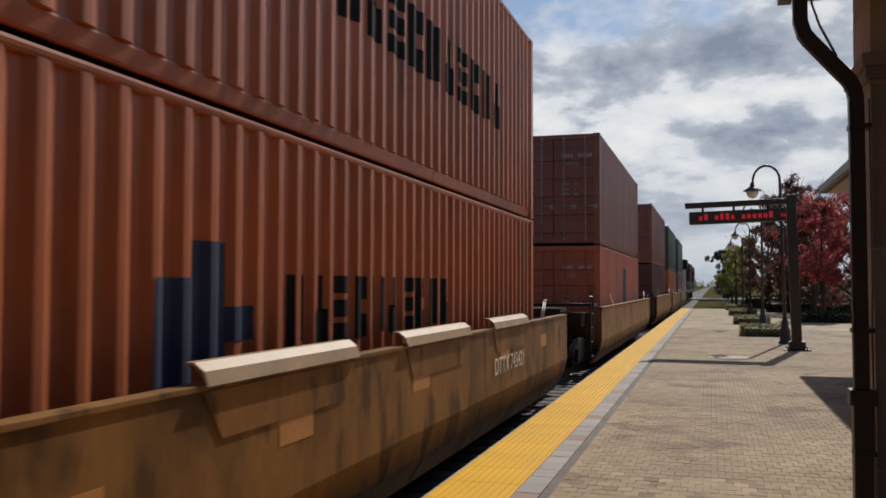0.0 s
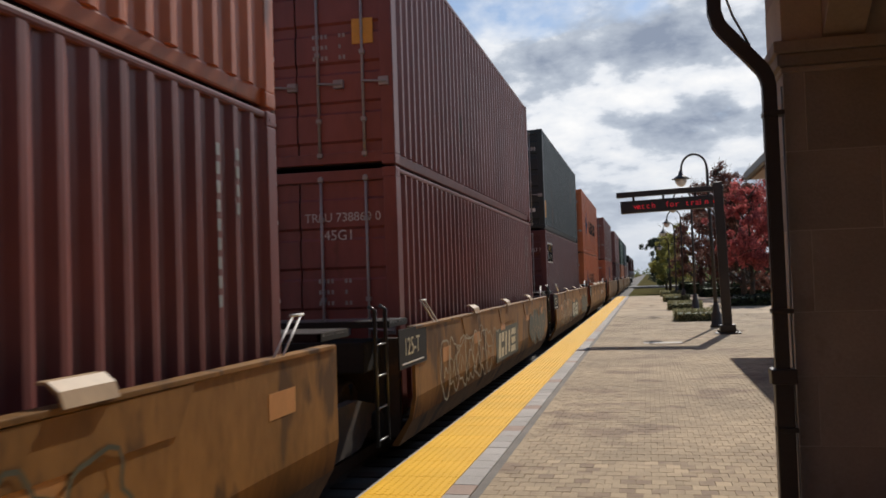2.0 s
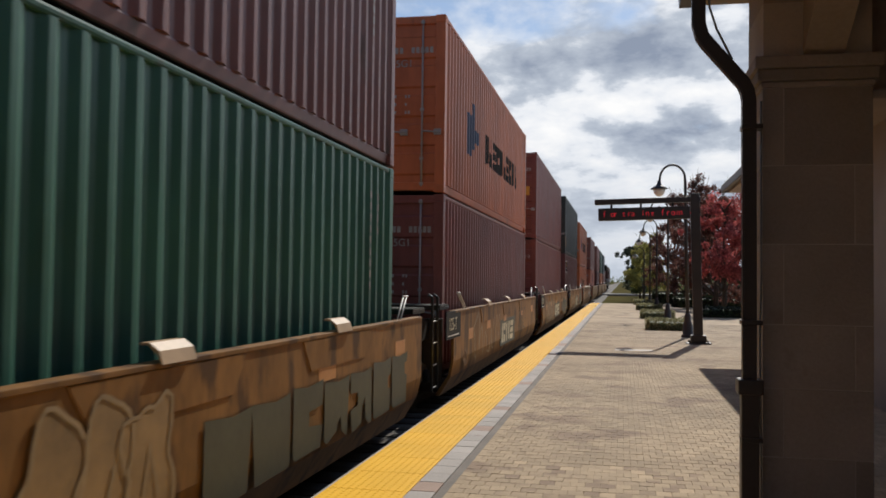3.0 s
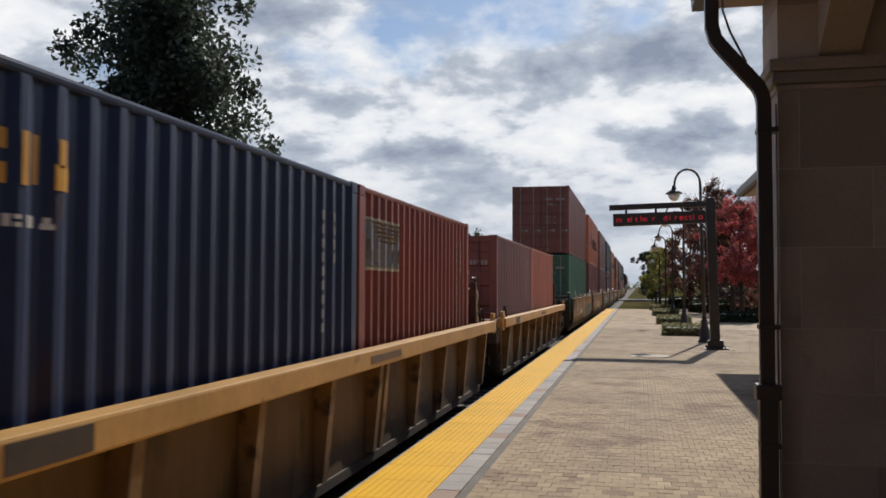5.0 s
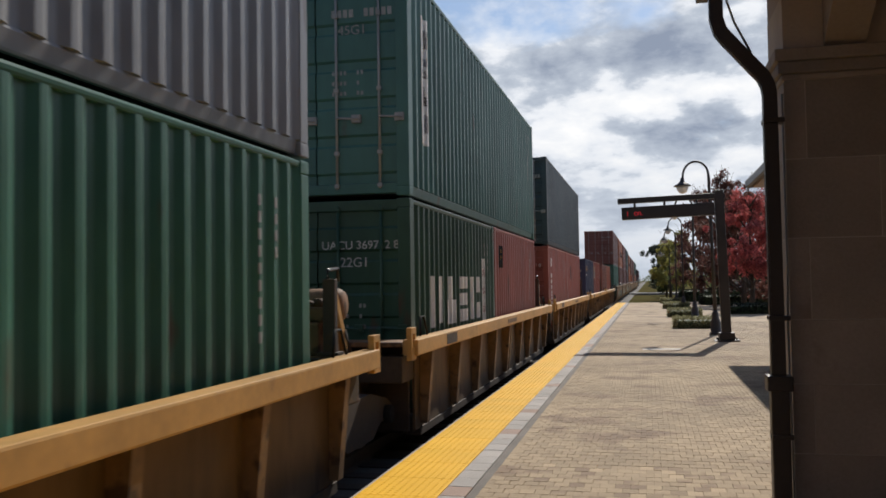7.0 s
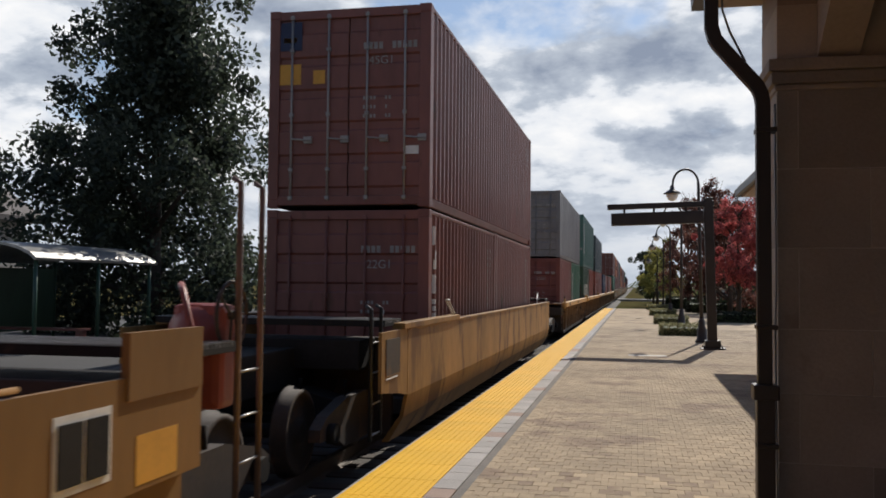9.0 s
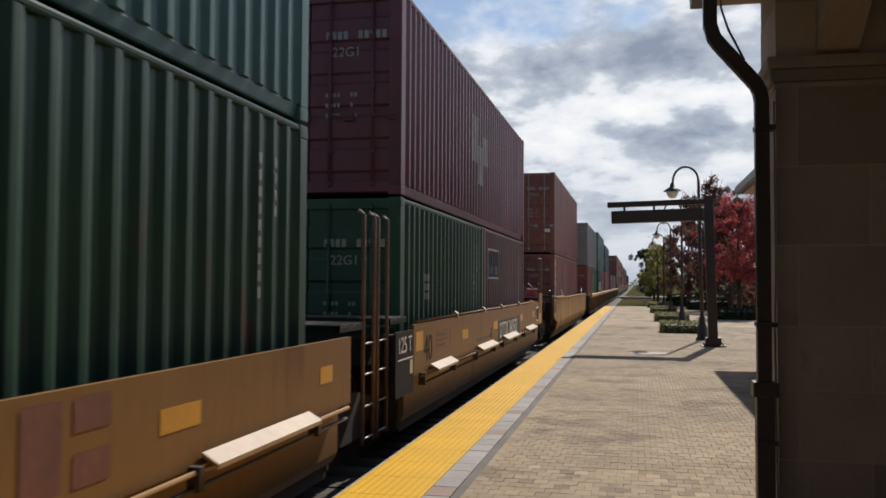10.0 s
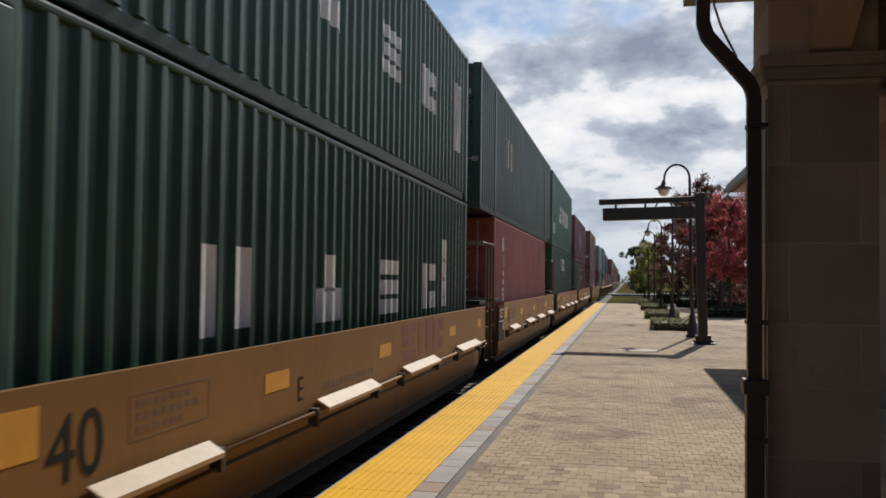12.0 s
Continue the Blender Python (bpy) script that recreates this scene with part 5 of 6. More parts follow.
def flap(parent, y0, y1, drop=0.0, material=FLAP):
    bm = bmesh.new()
    x, z = SIDE, 1.07 - drop
    sweep(bm, [(x - 0.10, z + 0.12), (x - 0.04, z + 0.12), (x + 0.02, z + 0.075), (x + 0.045, z), (x + 0.03, z), (x + 0.005, z + 0.06), (x - 0.05, z + 0.105), (x - 0.10, z + 0.105)], [y0, y1])
    part("flap", bm, material, parent, "bent tan steel flap on the sill")


def ribbon(bm, pts, width, x):
    """A sprayed line of even width on the side."""
    left, right = [], []
    for k, p in enumerate(pts):
        a, c = pts[max(k - 1, 0)], pts[min(k + 1, len(pts) - 1)]
        t = Vector((c[0] - a[0], c[1] - a[1]))
        q = Vector((-t.y, t.x)).normalized() * width / 2 if t.length > 1e-6 else Vector((0, width / 2))
        left.append(bm.verts.new((x + 0.00015 * k, p[0] + q.x, p[1] + q.y)))
        right.append(bm.verts.new((x + 0.00015 * k, p[0] - q.x, p[1] - q.y)))
    for k in range(len(pts) - 1):
        bm.faces.new((left[k], left[k + 1], right[k + 1], right[k]))


def scrawl(parent, y0, z0, w, h, seed, material, label, width=0.022):
    """A running sprayed script of loops."""
    rng = random.Random(seed)
    bm = bmesh.new()
    n, pts = 90, []
    f1, f2, ph = rng.uniform(16, 24), rng.uniform(30, 44), rng.uniform(0, 6)
    for i in range(n):
        u = i / (n - 1)
        pts.append((y0 + w * (u + 0.045 * math.sin(f1 * u + ph)), z0 + h * (0.5 + 0.33 * math.cos(f1 * u + ph * 2) + 0.14 * math.sin(f2 * u))))
    ribbon(bm, pts, width, SIDE + 0.010)
    part("graffiti", bm, material, parent, label)


def throw_up(parent, y0, z0, w, h, seed, fill, line):
    """Bulging sprayed letters without meaning: filled blobs with a pale outline."""
    rng = random.Random(seed)
    n = max(3, round(w / 0.55))
    for k in range(n):
        cy, cz = y0 + w * (k + 0.5) / n, z0 + h * 0.5
        ry, rz, ph, lobes = w / n * 0.62, h * 0.5, rng.uniform(0, 6), rng.choice((2, 3, 4))
        ring = []
        for i in range(31):
            a = 2 * math.pi * i / 30
            r = 1 + 0.20 * math.sin(lobes * a + ph) + 0.10 * math.sin((lobes + 3) * a + 2 * ph)
            ring.append((cy + ry * r * math.cos(a), min(0.98, max(0.08, cz + rz * r * math.sin(a)))))
        if fill:
            bm = bmesh.new()
            x = SIDE + 0.0125 + 0.0006 * k
            bm.faces.new([bm.verts.new((x, *p)) for p in ring[:-1]])
            part("graffiti", bm, fill, parent, "sprayed graffiti fill")
        bm = bmesh.new()
        ribbon(bm, ring, 0.026, SIDE + 0.0165 + 0.0006 * k)
        ribbon(bm, [(cy - ry * 0.3, cz - rz * 0.4), (cy, cz + rz * rng.uniform(-0.3, 0.4)), (cy + ry * 0.35, cz + rz * rng.uniform(-0.5, 0.4))], 0.03, SIDE + 0.018)
        part("graffiti", bm, line, parent, "sprayed graffiti outline")


def slab_letters(parent, y0, z0, w, h, count, seed):
    """Tall dark sprayed slabs with ragged feet and one notch each, touching one another."""
    rng = random.Random(seed)
    k = w / count
    for i in range(count):
        a = y0 + i * k + rng.uniform(0.0, 0.03)
        b = y0 + (i + 1) * k - rng.uniform(0.02, 0.06)
        top, foot = z0 + h - rng.uniform(0, 0.05), z0 + rng.uniform(0, 0.08)
        m = a + (b - a) * rng.uniform(0.35, 0.6)
        notch = z0 + h * rng.uniform(0.45, 0.7)
        ring = [(0.0, foot), (0.2 * (m - a), foot - 0.03)]
        if rng.random() < 0.5:
            ring += [(m - a - 0.06, foot + 0.04), (m - a - 0.03, z0 + h * rng.uniform(0.2, 0.5)), (m - a + 0.05, z0 + h * 0.32), (m - a + 0.08, foot + 0.02)]
        ring.append((b - a - 0.05, foot - rng.uniform(0, 0.05)))
        if rng.random() < 0.6:
            cut = rng.uniform(0.15, 0.5) * (b - a)
            ring += [(b - a, notch - 0.08), (b - a - cut, notch - 0.05), (b - a - cut, notch + 0.07), (b - a, notch + 0.09)]
        ring += [(b - a + 0.02, top), (m - a, top - 0.03), (0.0, top)]
        if rng.random() < 0.4:
            ring = [(b - a - y, z) for y, z in ring][::-1]
        ring = [(a + y, z) for y, z in ring]
        bm = bmesh.new()
        bm.faces.new([bm.verts.new((SIDE + 0.0125 + 0.0006 * i, *p)) for p in ring])
        part("graffiti", bm, GRAFFITI_DARK, parent, "dark grey-green sprayed slab")


def blocks_flat(name, y0, z0, w, h, n, material, parent, label="", x=SIDE, slant=0.0, shapes=(BLOCK, STEP, HOOK)):
    k = w / n
    for i in range(n):
        bm = bmesh.new()
        for a0, b0, a1, b1 in shapes[i % len(shapes)]:
            o = y0 + i * k
            pts = [(o + a0 * k * 0.8 + slant * b0, z0 + b0 * h), (o + a1 * k * 0.8 + slant * b0, z0 + b0 * h), (o + a1 * k * 0.8 + slant * b1, z0 + b1 * h), (o + a0 * k * 0.8 + slant * b1, z0 + b1 * h)]
            bm.faces.new([bm.verts.new((x + 0.0035, *p)) for p in pts])
        part(name, bm, material, parent, label)


def car_of(label, centre):
    c = thing("well_car", label, "railway car", group="well cars of the train")
    MOVING.append((c, TRACK_X, centre, 0.0))
    return c


def old_tan_car(label, centre, long_flaps=False, number="", seed=1, tags=True, plain=False, front_bogie=False, reach=7.75, fore=6.55, aft=6.55, sheet=None, style="script", marked=True, number_at=(2.2, 0.52), capped=False):
    """Articulated unit with a smooth, weathered tan side that tucks in below."""
    c = car_of(label, centre)
    for sx in (-1, 1):
        bm = bmesh.new()
        o = [(SIDE, 1.07), (SIDE, 0.30), (SIDE - 0.05, 0.05), (SIDE - 0.22, -0.24), (SIDE - 0.30, -0.24), (SIDE - 0.09, 0.07), (SIDE - 0.04, 0.30), (SIDE - 0.04, 1.07)]
        sweep(bm, [(sx * x, z) for x, z in o][::sx], [-aft, 0.3 - aft, fore - 0.3, fore])
        bmesh.ops.recalc_face_normals(bm, faces=bm.faces)
        part("side_sheet", bm, sheet or TAN, c, "weathered tan side sheet")
        bm = bmesh.new()
        box(bm, min(sx * 1.40, sx * 1.515), max(sx * 1.40, sx * 1.515), 0.05 - aft, fore - 0.05, 1.045, 1.078, 0.006)
        part("top_flange", bm, sheet or TAN, c)
    well_floor(c, 6.4)
    for s in (-1, 1):
        half = (fore if s > 0 else aft) - 0.13
        end_works(c, s, half, max(reach, half + (1.33 if half < 7 else 2.6)), climb=(s < 0))
        guide(c, s * 5.95, -s)
    bogie(c, -(aft + 1.17) if aft < 7 else -(aft + 0.6))
    if front_bogie:
        bogie(c, fore + 1.17 if fore < 7 else fore + 0.6)
    if capped:
        for sx in (-1, 1):
            bm = bmesh.new()
            box(bm, min(sx * 1.38, sx * 1.53), max(sx * 1.38, sx * 1.53), -8.55, -5.4, 1.06, 1.13, 0.01)
            part("sill_cap", bm, sheet, c, "raised sill cap over the end")
            bm = bmesh.new()
            v = [bm.verts.new((sx * x, y, z)) for x in (1.46, 1.497) for y, z in ((-9.35, 1.06), (-8.28, 1.06), (-8.28, 0.30), (-8.6, 0.36), (-9.35, 0.44))]
            bm.faces.new(v[:5])
            bm.faces.new(v[5:][::-1])
            for i in range(5):
                k = (i + 1) % 5
                bm.faces.new((v[i], v[i + 5], v[k + 5], v[k]))
            bmesh.ops.recalc_face_normals(bm, faces=bm.faces)
            part("end_wing", bm, sheet, c, "tan end wing of the side")
        pn = plate("end_panel", -9.2, -8.65, 0.60, 0.98, GRIME, c, "dark recessed end panel", x=SIDE - 0.003, thick=0.008)
        plate("white_line", -9.2, -8.75, 0.56, 0.572, WHITE, pn, x=SIDE - 0.003, thick=0.01)
    if plain:
        return c
    spans = ((-4.0, -2.0), (-0.95, 1.1), (2.15, 4.15)) if long_flaps else ((-3.2, -2.78), (-0.1, 0.3), (3.0, 3.42))
    for y0, y1 in spans:
        flap(c, y0, y1)
    for y in (-3.0, 0.1, 3.2):
        bm = bmesh.new()
        v = [bm.verts.new((SIDE + 0.010, y + a, z)) for a, z in ((-1.0, 1.04), (-0.8, 0.78), (0.8, 0.78), (1.0, 1.04))]
        w = [bm.verts.new((SIDE - 0.002, y + a, z)) for a, z in ((-1.0, 1.04), (-0.8, 0.78), (0.8, 0.78), (1.0, 1.04))]
        bm.faces.new(v)
        for i in range(4):
            bm.faces.new((w[i], w[(i + 1) % 4], v[(i + 1) % 4], v[i]))
        bmesh.ops.recalc_face_normals(bm, faces=bm.faces)
        part("stiffener_plate", bm, TAN, c)
    for y, z in ((-5.2, 0.55), (-3.15, 0.62), (-0.7, 0.66), (2.6, 0.66), (5.2, 0.66)):
        plate("reflector", y, y + 0.46, z, z + 0.18, DULL_AMBER, c, "faded orange reflector")
    pn = plate("end_panel", -7.2, -6.05, 0.66, 1.075, INK, c, "black panel with white figures", x=SIDE, thick=0.012)
    text_part("125-T", 0.27, CREAM, pn, on_side(-7.02, 0.79, SIDE + 0.0135))
    plate("white_line", -7.1, -6.2, 0.70, 0.715, WHITE, pn, x=SIDE, thick=0.015)
    if marked:
        blocks_flat("railway_mark", -1.05, 0.20, 2.1, 0.42, 3, CREAM, c, "cream block marks on a dark ground", slant=0.12, shapes=(HOOK, RING, STEP))
        plate("mark_ground", -1.25, 1.3, 0.14, 0.70, GRAFFITI_DARK, c, "dark painted ground", thick=0.0015)
    if number:
        text_part(number, 0.29, WHITE, c, on_side(*number_at, SIDE + 0.02))
    if tags:
        if style == "bulging":
            throw_up(c, -5.4, 0.16, 3.6, 0.62, seed, None, GRAFFITI_PALE)
            throw_up(c, 3.1, 0.12, 2.7, 0.70, seed + 1, GRAFFITI_DARK, GRAFFITI_EDGE)
            scrawl(c, -5.0, 0.2, 4.0, 0.7, seed + 2, GRAFFITI_PALE, "pale sprayed script", 0.018)
        elif style == "blocks":
            slab_letters(c, 0.45, 0.10, 5.3, 0.60, 7, seed)
            throw_up(c, -1.25, 0.05, 1.3, 0.85, seed, GRAFFITI_TAN, GRAFFITI_EDGE)
        else:
            bm = bmesh.new()
            ribbon(bm, [(-4.55, 0.12), (-4.62, 0.45), (-4.70, 0.74), (-4.45, 0.86), (-4.25, 0.98), (-4.10, 0.80), (-4.12, 0.50), (-4.16, 0.22), (-4.08, 0.48), (-3.95, 0.66), (-3.80, 0.70), (-3.72, 0.44), (-3.74, 0.18)], 0.026, SIDE + 0.011)
            part("graffiti", bm, GRAFFITI_PALE, c, "tall pale sprayed letter")
            bm = bmesh.new()
            ribbon(bm, [(-3.60, 0.28), (-3.45, 0.58), (-3.25, 0.46), (-3.20, 0.20), (-2.95, 0.18), (-2.75, 0.34), (-2.60, 0.68), (-2.58, 0.24), (-2.40, 0.20)], 0.024, SIDE + 0.011)
            part("graffiti", bm, GRAFFITI_PALE, c, "pale sprayed script")
            scrawl(c, -2.3, 0.25, 1.1, 0.62, seed, GRAFFITI_PALE, "thin pale sprayed script", 0.016)
            throw_up(c, 1.9, 0.3, 1.6, 0.5, seed + 3, None, GRAFFITI_DARK)
            text_part("40", 0.36, STENCIL, c, on_side(-5.75, 0.14, SIDE + 0.006))
    return c


def brake_gear(c):
    """Brake stand, valve and cylinder crowded on the end deck of a ribbed unit."""
    bm = bmesh.new()
    box(bm, 1.13, 1.25, 6.62, 6.70, 0.915, 1.62, 0.008)
    box(bm, 1.09, 1.29, 6.58, 6.74, 0.915, 0.95, 0.006)
    post = part("brake_stand", bm, GRIME, c, "dark upright brake stand")
    bm = bmesh.new()
    v = [bm.verts.new((x, y, z)) for x in (1.16, 1.22) for y, z in ((6.66, 1.56), (6.72, 1.60), (7.06, 0.98), (7.00, 0.92))]
    for q in ((0, 1, 2, 3), (7, 6, 5, 4), (0, 4, 5, 1), (1, 5, 6, 2), (2, 6, 7, 3), (3, 7, 4, 0)):
        bm.faces.new([v[k] for k in q])
    bmesh.ops.recalc_face_normals(bm, faces=bm.faces)
    part("brace", bm, YELLOW_CHORD, post, "slanting tan brace")
    bm = bmesh.new()
    tube(bm, [(1.19, 6.60, 1.62), (1.19, 6.60, 1.70), (1.19, 6.86, 1.72), (1.19, 6.88, 1.60)], 0.018, 6)
    part("hand_hold", bm, BLACK_GLOSS, post)
    bm = bmesh.new()
    lathe(bm, [(0.02, -0.27), (0.12, -0.265), (0.15, -0.23), (0.15, 0.12), (0.17, 0.125), (0.17, 0.17), (0.10, 0.20), (0.05, 0.27)], seg=18)
    bmesh.ops.rotate(bm, verts=bm.verts, matrix=Matrix.Rotation(radians(90), 3, "X"))
    bmesh.ops.translate(bm, verts=bm.verts, vec=(0.80, 6.82, 1.14))
    part("brake_cylinder", bm, RUSTY, c, "rusty brake cylinder")
    bm = bmesh.new()
    box(bm, 0.95, 1.08, 6.64, 6.92, 0.915, 1.22, 0.03)
    box(bm, 0.92, 1.10, 6.70, 6.86, 1.22, 1.36, 0.03)
    tube(bm, [(1.02, 6.78, 1.36), (1.02, 6.78, 1.44)], 0.05, 10)
    part("brake_valve", bm, RUSTY, c, "rusty brake valve body")
    bm = bmesh.new()
    lathe(bm, [(0.02, -0.30), (0.13, -0.29), (0.16, -0.25), (0.16, 0.25), (0.13, 0.29), (0.02, 0.30)], seg=18)
    bmesh.ops.rotate(bm, verts=bm.verts, matrix=Matrix.Rotation(radians(90), 3, "Y"))
    bmesh.ops.translate(bm, verts=bm.verts, vec=(0.92, 6.98, 1.37))
    part("air_tank", bm, RUSTY, c, "rusty tan air tank")
    bm = bmesh.new()
    box(bm, 0.70, 0.76, 6.84, 7.04, 0.915, 1.24, 0.008)
    box(bm, 1.08, 1.14, 6.84, 7.04, 0.915, 1.24, 0.008)
    part("tank_saddle", bm, RUSTY, c)
    for pts in (((0.8, 6.55, 1.14), (0.8, 6.5, 1.32), (0.95, 6.52, 1.44), (1.0, 6.7, 1.40)), ((1.05, 6.9, 1.05), (1.22, 6.98, 1.12), (1.28, 6.95, 0.92)), ((0.5, 6.9, 0.92), (0.52, 6.85, 1.30), (0.72, 6.8, 1.42), (0.98, 6.8, 1.30))):
        bm = bmesh.new()
        tube(bm, pts, 0.02, 6)
        part("brake_pipe", bm, GRIME, c, "bent grimy brake pipe")
    bm = bmesh.new()
    box(bm, 0.40, 0.46, 6.70, 6.98, 0.915, 1.48, 0.012)
    part("lever", bm, RUSTY, c, "upright rusty lever plate")


def ribbed_car(label, centre, front_bogie=False, reach=7.75):
    """Articulated unit with a deep yellow top chord over recessed, staked sides."""
    c = car_of(label, centre)
    for sx in (-1, 1):
        bm = bmesh.new()
        box(bm, min(sx * 1.37, sx * 1.55), max(sx * 1.37, sx * 1.55), -7.05, 7.05, 0.765, 0.945, 0.018)
        part("top_chord", bm, YELLOW_CHORD, c, "sun-bleached yellow top chord")
        bm = bmesh.new()
        box(bm, min(sx * 1.33, sx * 1.36), max(sx * 1.33, sx * 1.36), -6.5, 6.5, -0.15, 0.77)
        part("side_sheet", bm, RIB_SHEET, c, "brown grimy recessed side sheet")
        bm = bmesh.new()
        box(bm, min(sx * 1.20, sx * 1.375), max(sx * 1.20, sx * 1.375), -6.3, 6.3, -0.24, -0.14, 0.01)
        part("bottom_chord", bm, GRIME, c)

        def stake(bm):
            v = [bm.verts.new((x, y, z)) for x, y, z in ((1.35, -0.06, 0.77), (1.35, 0.06, 0.77), (1.52, 0.06, 0.77), (1.52, -0.06, 0.77), (1.35, -0.06, -0.10), (1.35, 0.06, -0.10), (1.44, 0.06, -0.10), (1.44, -0.06, -0.10))]
            for q in ((0, 1, 2, 3), (7, 6, 5, 4), (0, 3, 7, 4), (1, 5, 6, 2), (2, 6, 7, 3), (0, 4, 5, 1)):
                bm.faces.new([v[i] for i in q])
            bmesh.ops.recalc_face_normals(bm, faces=bm.faces)
        me = shared("side_stake", stake)
        for y in (-6.2, -4.55, -3.0, -1.55, -0.1, 0.12, 1.55, 3.0, 4.55, 6.2):
            put("side_stake", me, STAKE, c, pose(0, y, 0, 0, 0, 0) if sx > 0 else pose(0, y, 0, 0, 0, 180))
        for s in (-1, 1):
            bm = bmesh.new()
            y = s * 7.07
            for a0, b0, a1, b1 in ((-0.10, 0.72, -0.05, 1.08), (0.05, 0.72, 0.10, 1.08), (-0.05, 1.01, 0.05, 1.08), (-0.05, 0.72, 0.05, 0.86)):
                box(bm, sx * 1.48 - 0.03, sx * 1.48 + 0.03, y + a0, y + a1, b0, b1, 0.006)
            part("lift_lug", bm, YELLOW_CHORD, c, "yellow lifting lug at the chord's end")
        blocks_flat("railway_mark", 0.75, 0.08, 1.9, 0.42, 3, DULL_TAN, c, "faded tan block marks", x=1.36, shapes=(HOOK, RING, STEP)) if sx > 0 else None
    well_floor(c, 6.4)
    for s in (-1, 1):
        a = s * 6.5
        bm = bmesh.new()
        box(bm, -1.30, 1.30, min(a, a + s * 0.08), max(a, a + s * 0.08), -0.15, 0.9, 0.01)
        part("bulkhead", bm, GRIME, c)
        bm = bmesh.new()
        box(bm, -1.25, 1.35, min(a, s * 7.0), max(a, s * 7.0), 0.45, 0.75, 0.02)
        part("end_sill", bm, GRIME, c)
        bm = bmesh.new()
        box(bm, -0.3, 0.3, min(a, s * reach), max(a, s * reach), 0.30, 0.62, 0.02)
        part("draft_sill", bm, BLACK, c)
        bm = bmesh.new()
        box(bm, -1.30, 1.36, min(s * 6.58, s * 7.06), max(s * 6.58, s * 7.06), 0.86, 0.915, 0.01)
        part("end_deck", bm, RUSTY, c, "rusty tan end deck plate")
        if s > 0:
            brake_gear(c)
        bm = bmesh.new()
        tube(bm, [(1.42, s * 6.45, 0.94), (1.40, s * 6.35, 1.17), (1.40, s * 6.20, 1.17), (1.42, s * 6.10, 0.94)], 0.014, 6)
        part("hand_hold", bm, BLACK, c)
    bogie(c, -7.72)
    if front_bogie:
        bogie(c, 7.72)
    plate("dark_stencil", -0.6, 0.5, 0.815, 0.89, STENCIL, c, "dark worn stencil panel", x=1.55, thick=0.004)
    plate("dark_stencil", -5.6, -5.0, 0.79, 0.92, GRIME, c, "dark worn stencil panel", x=1.55, thick=0.004)
    return c


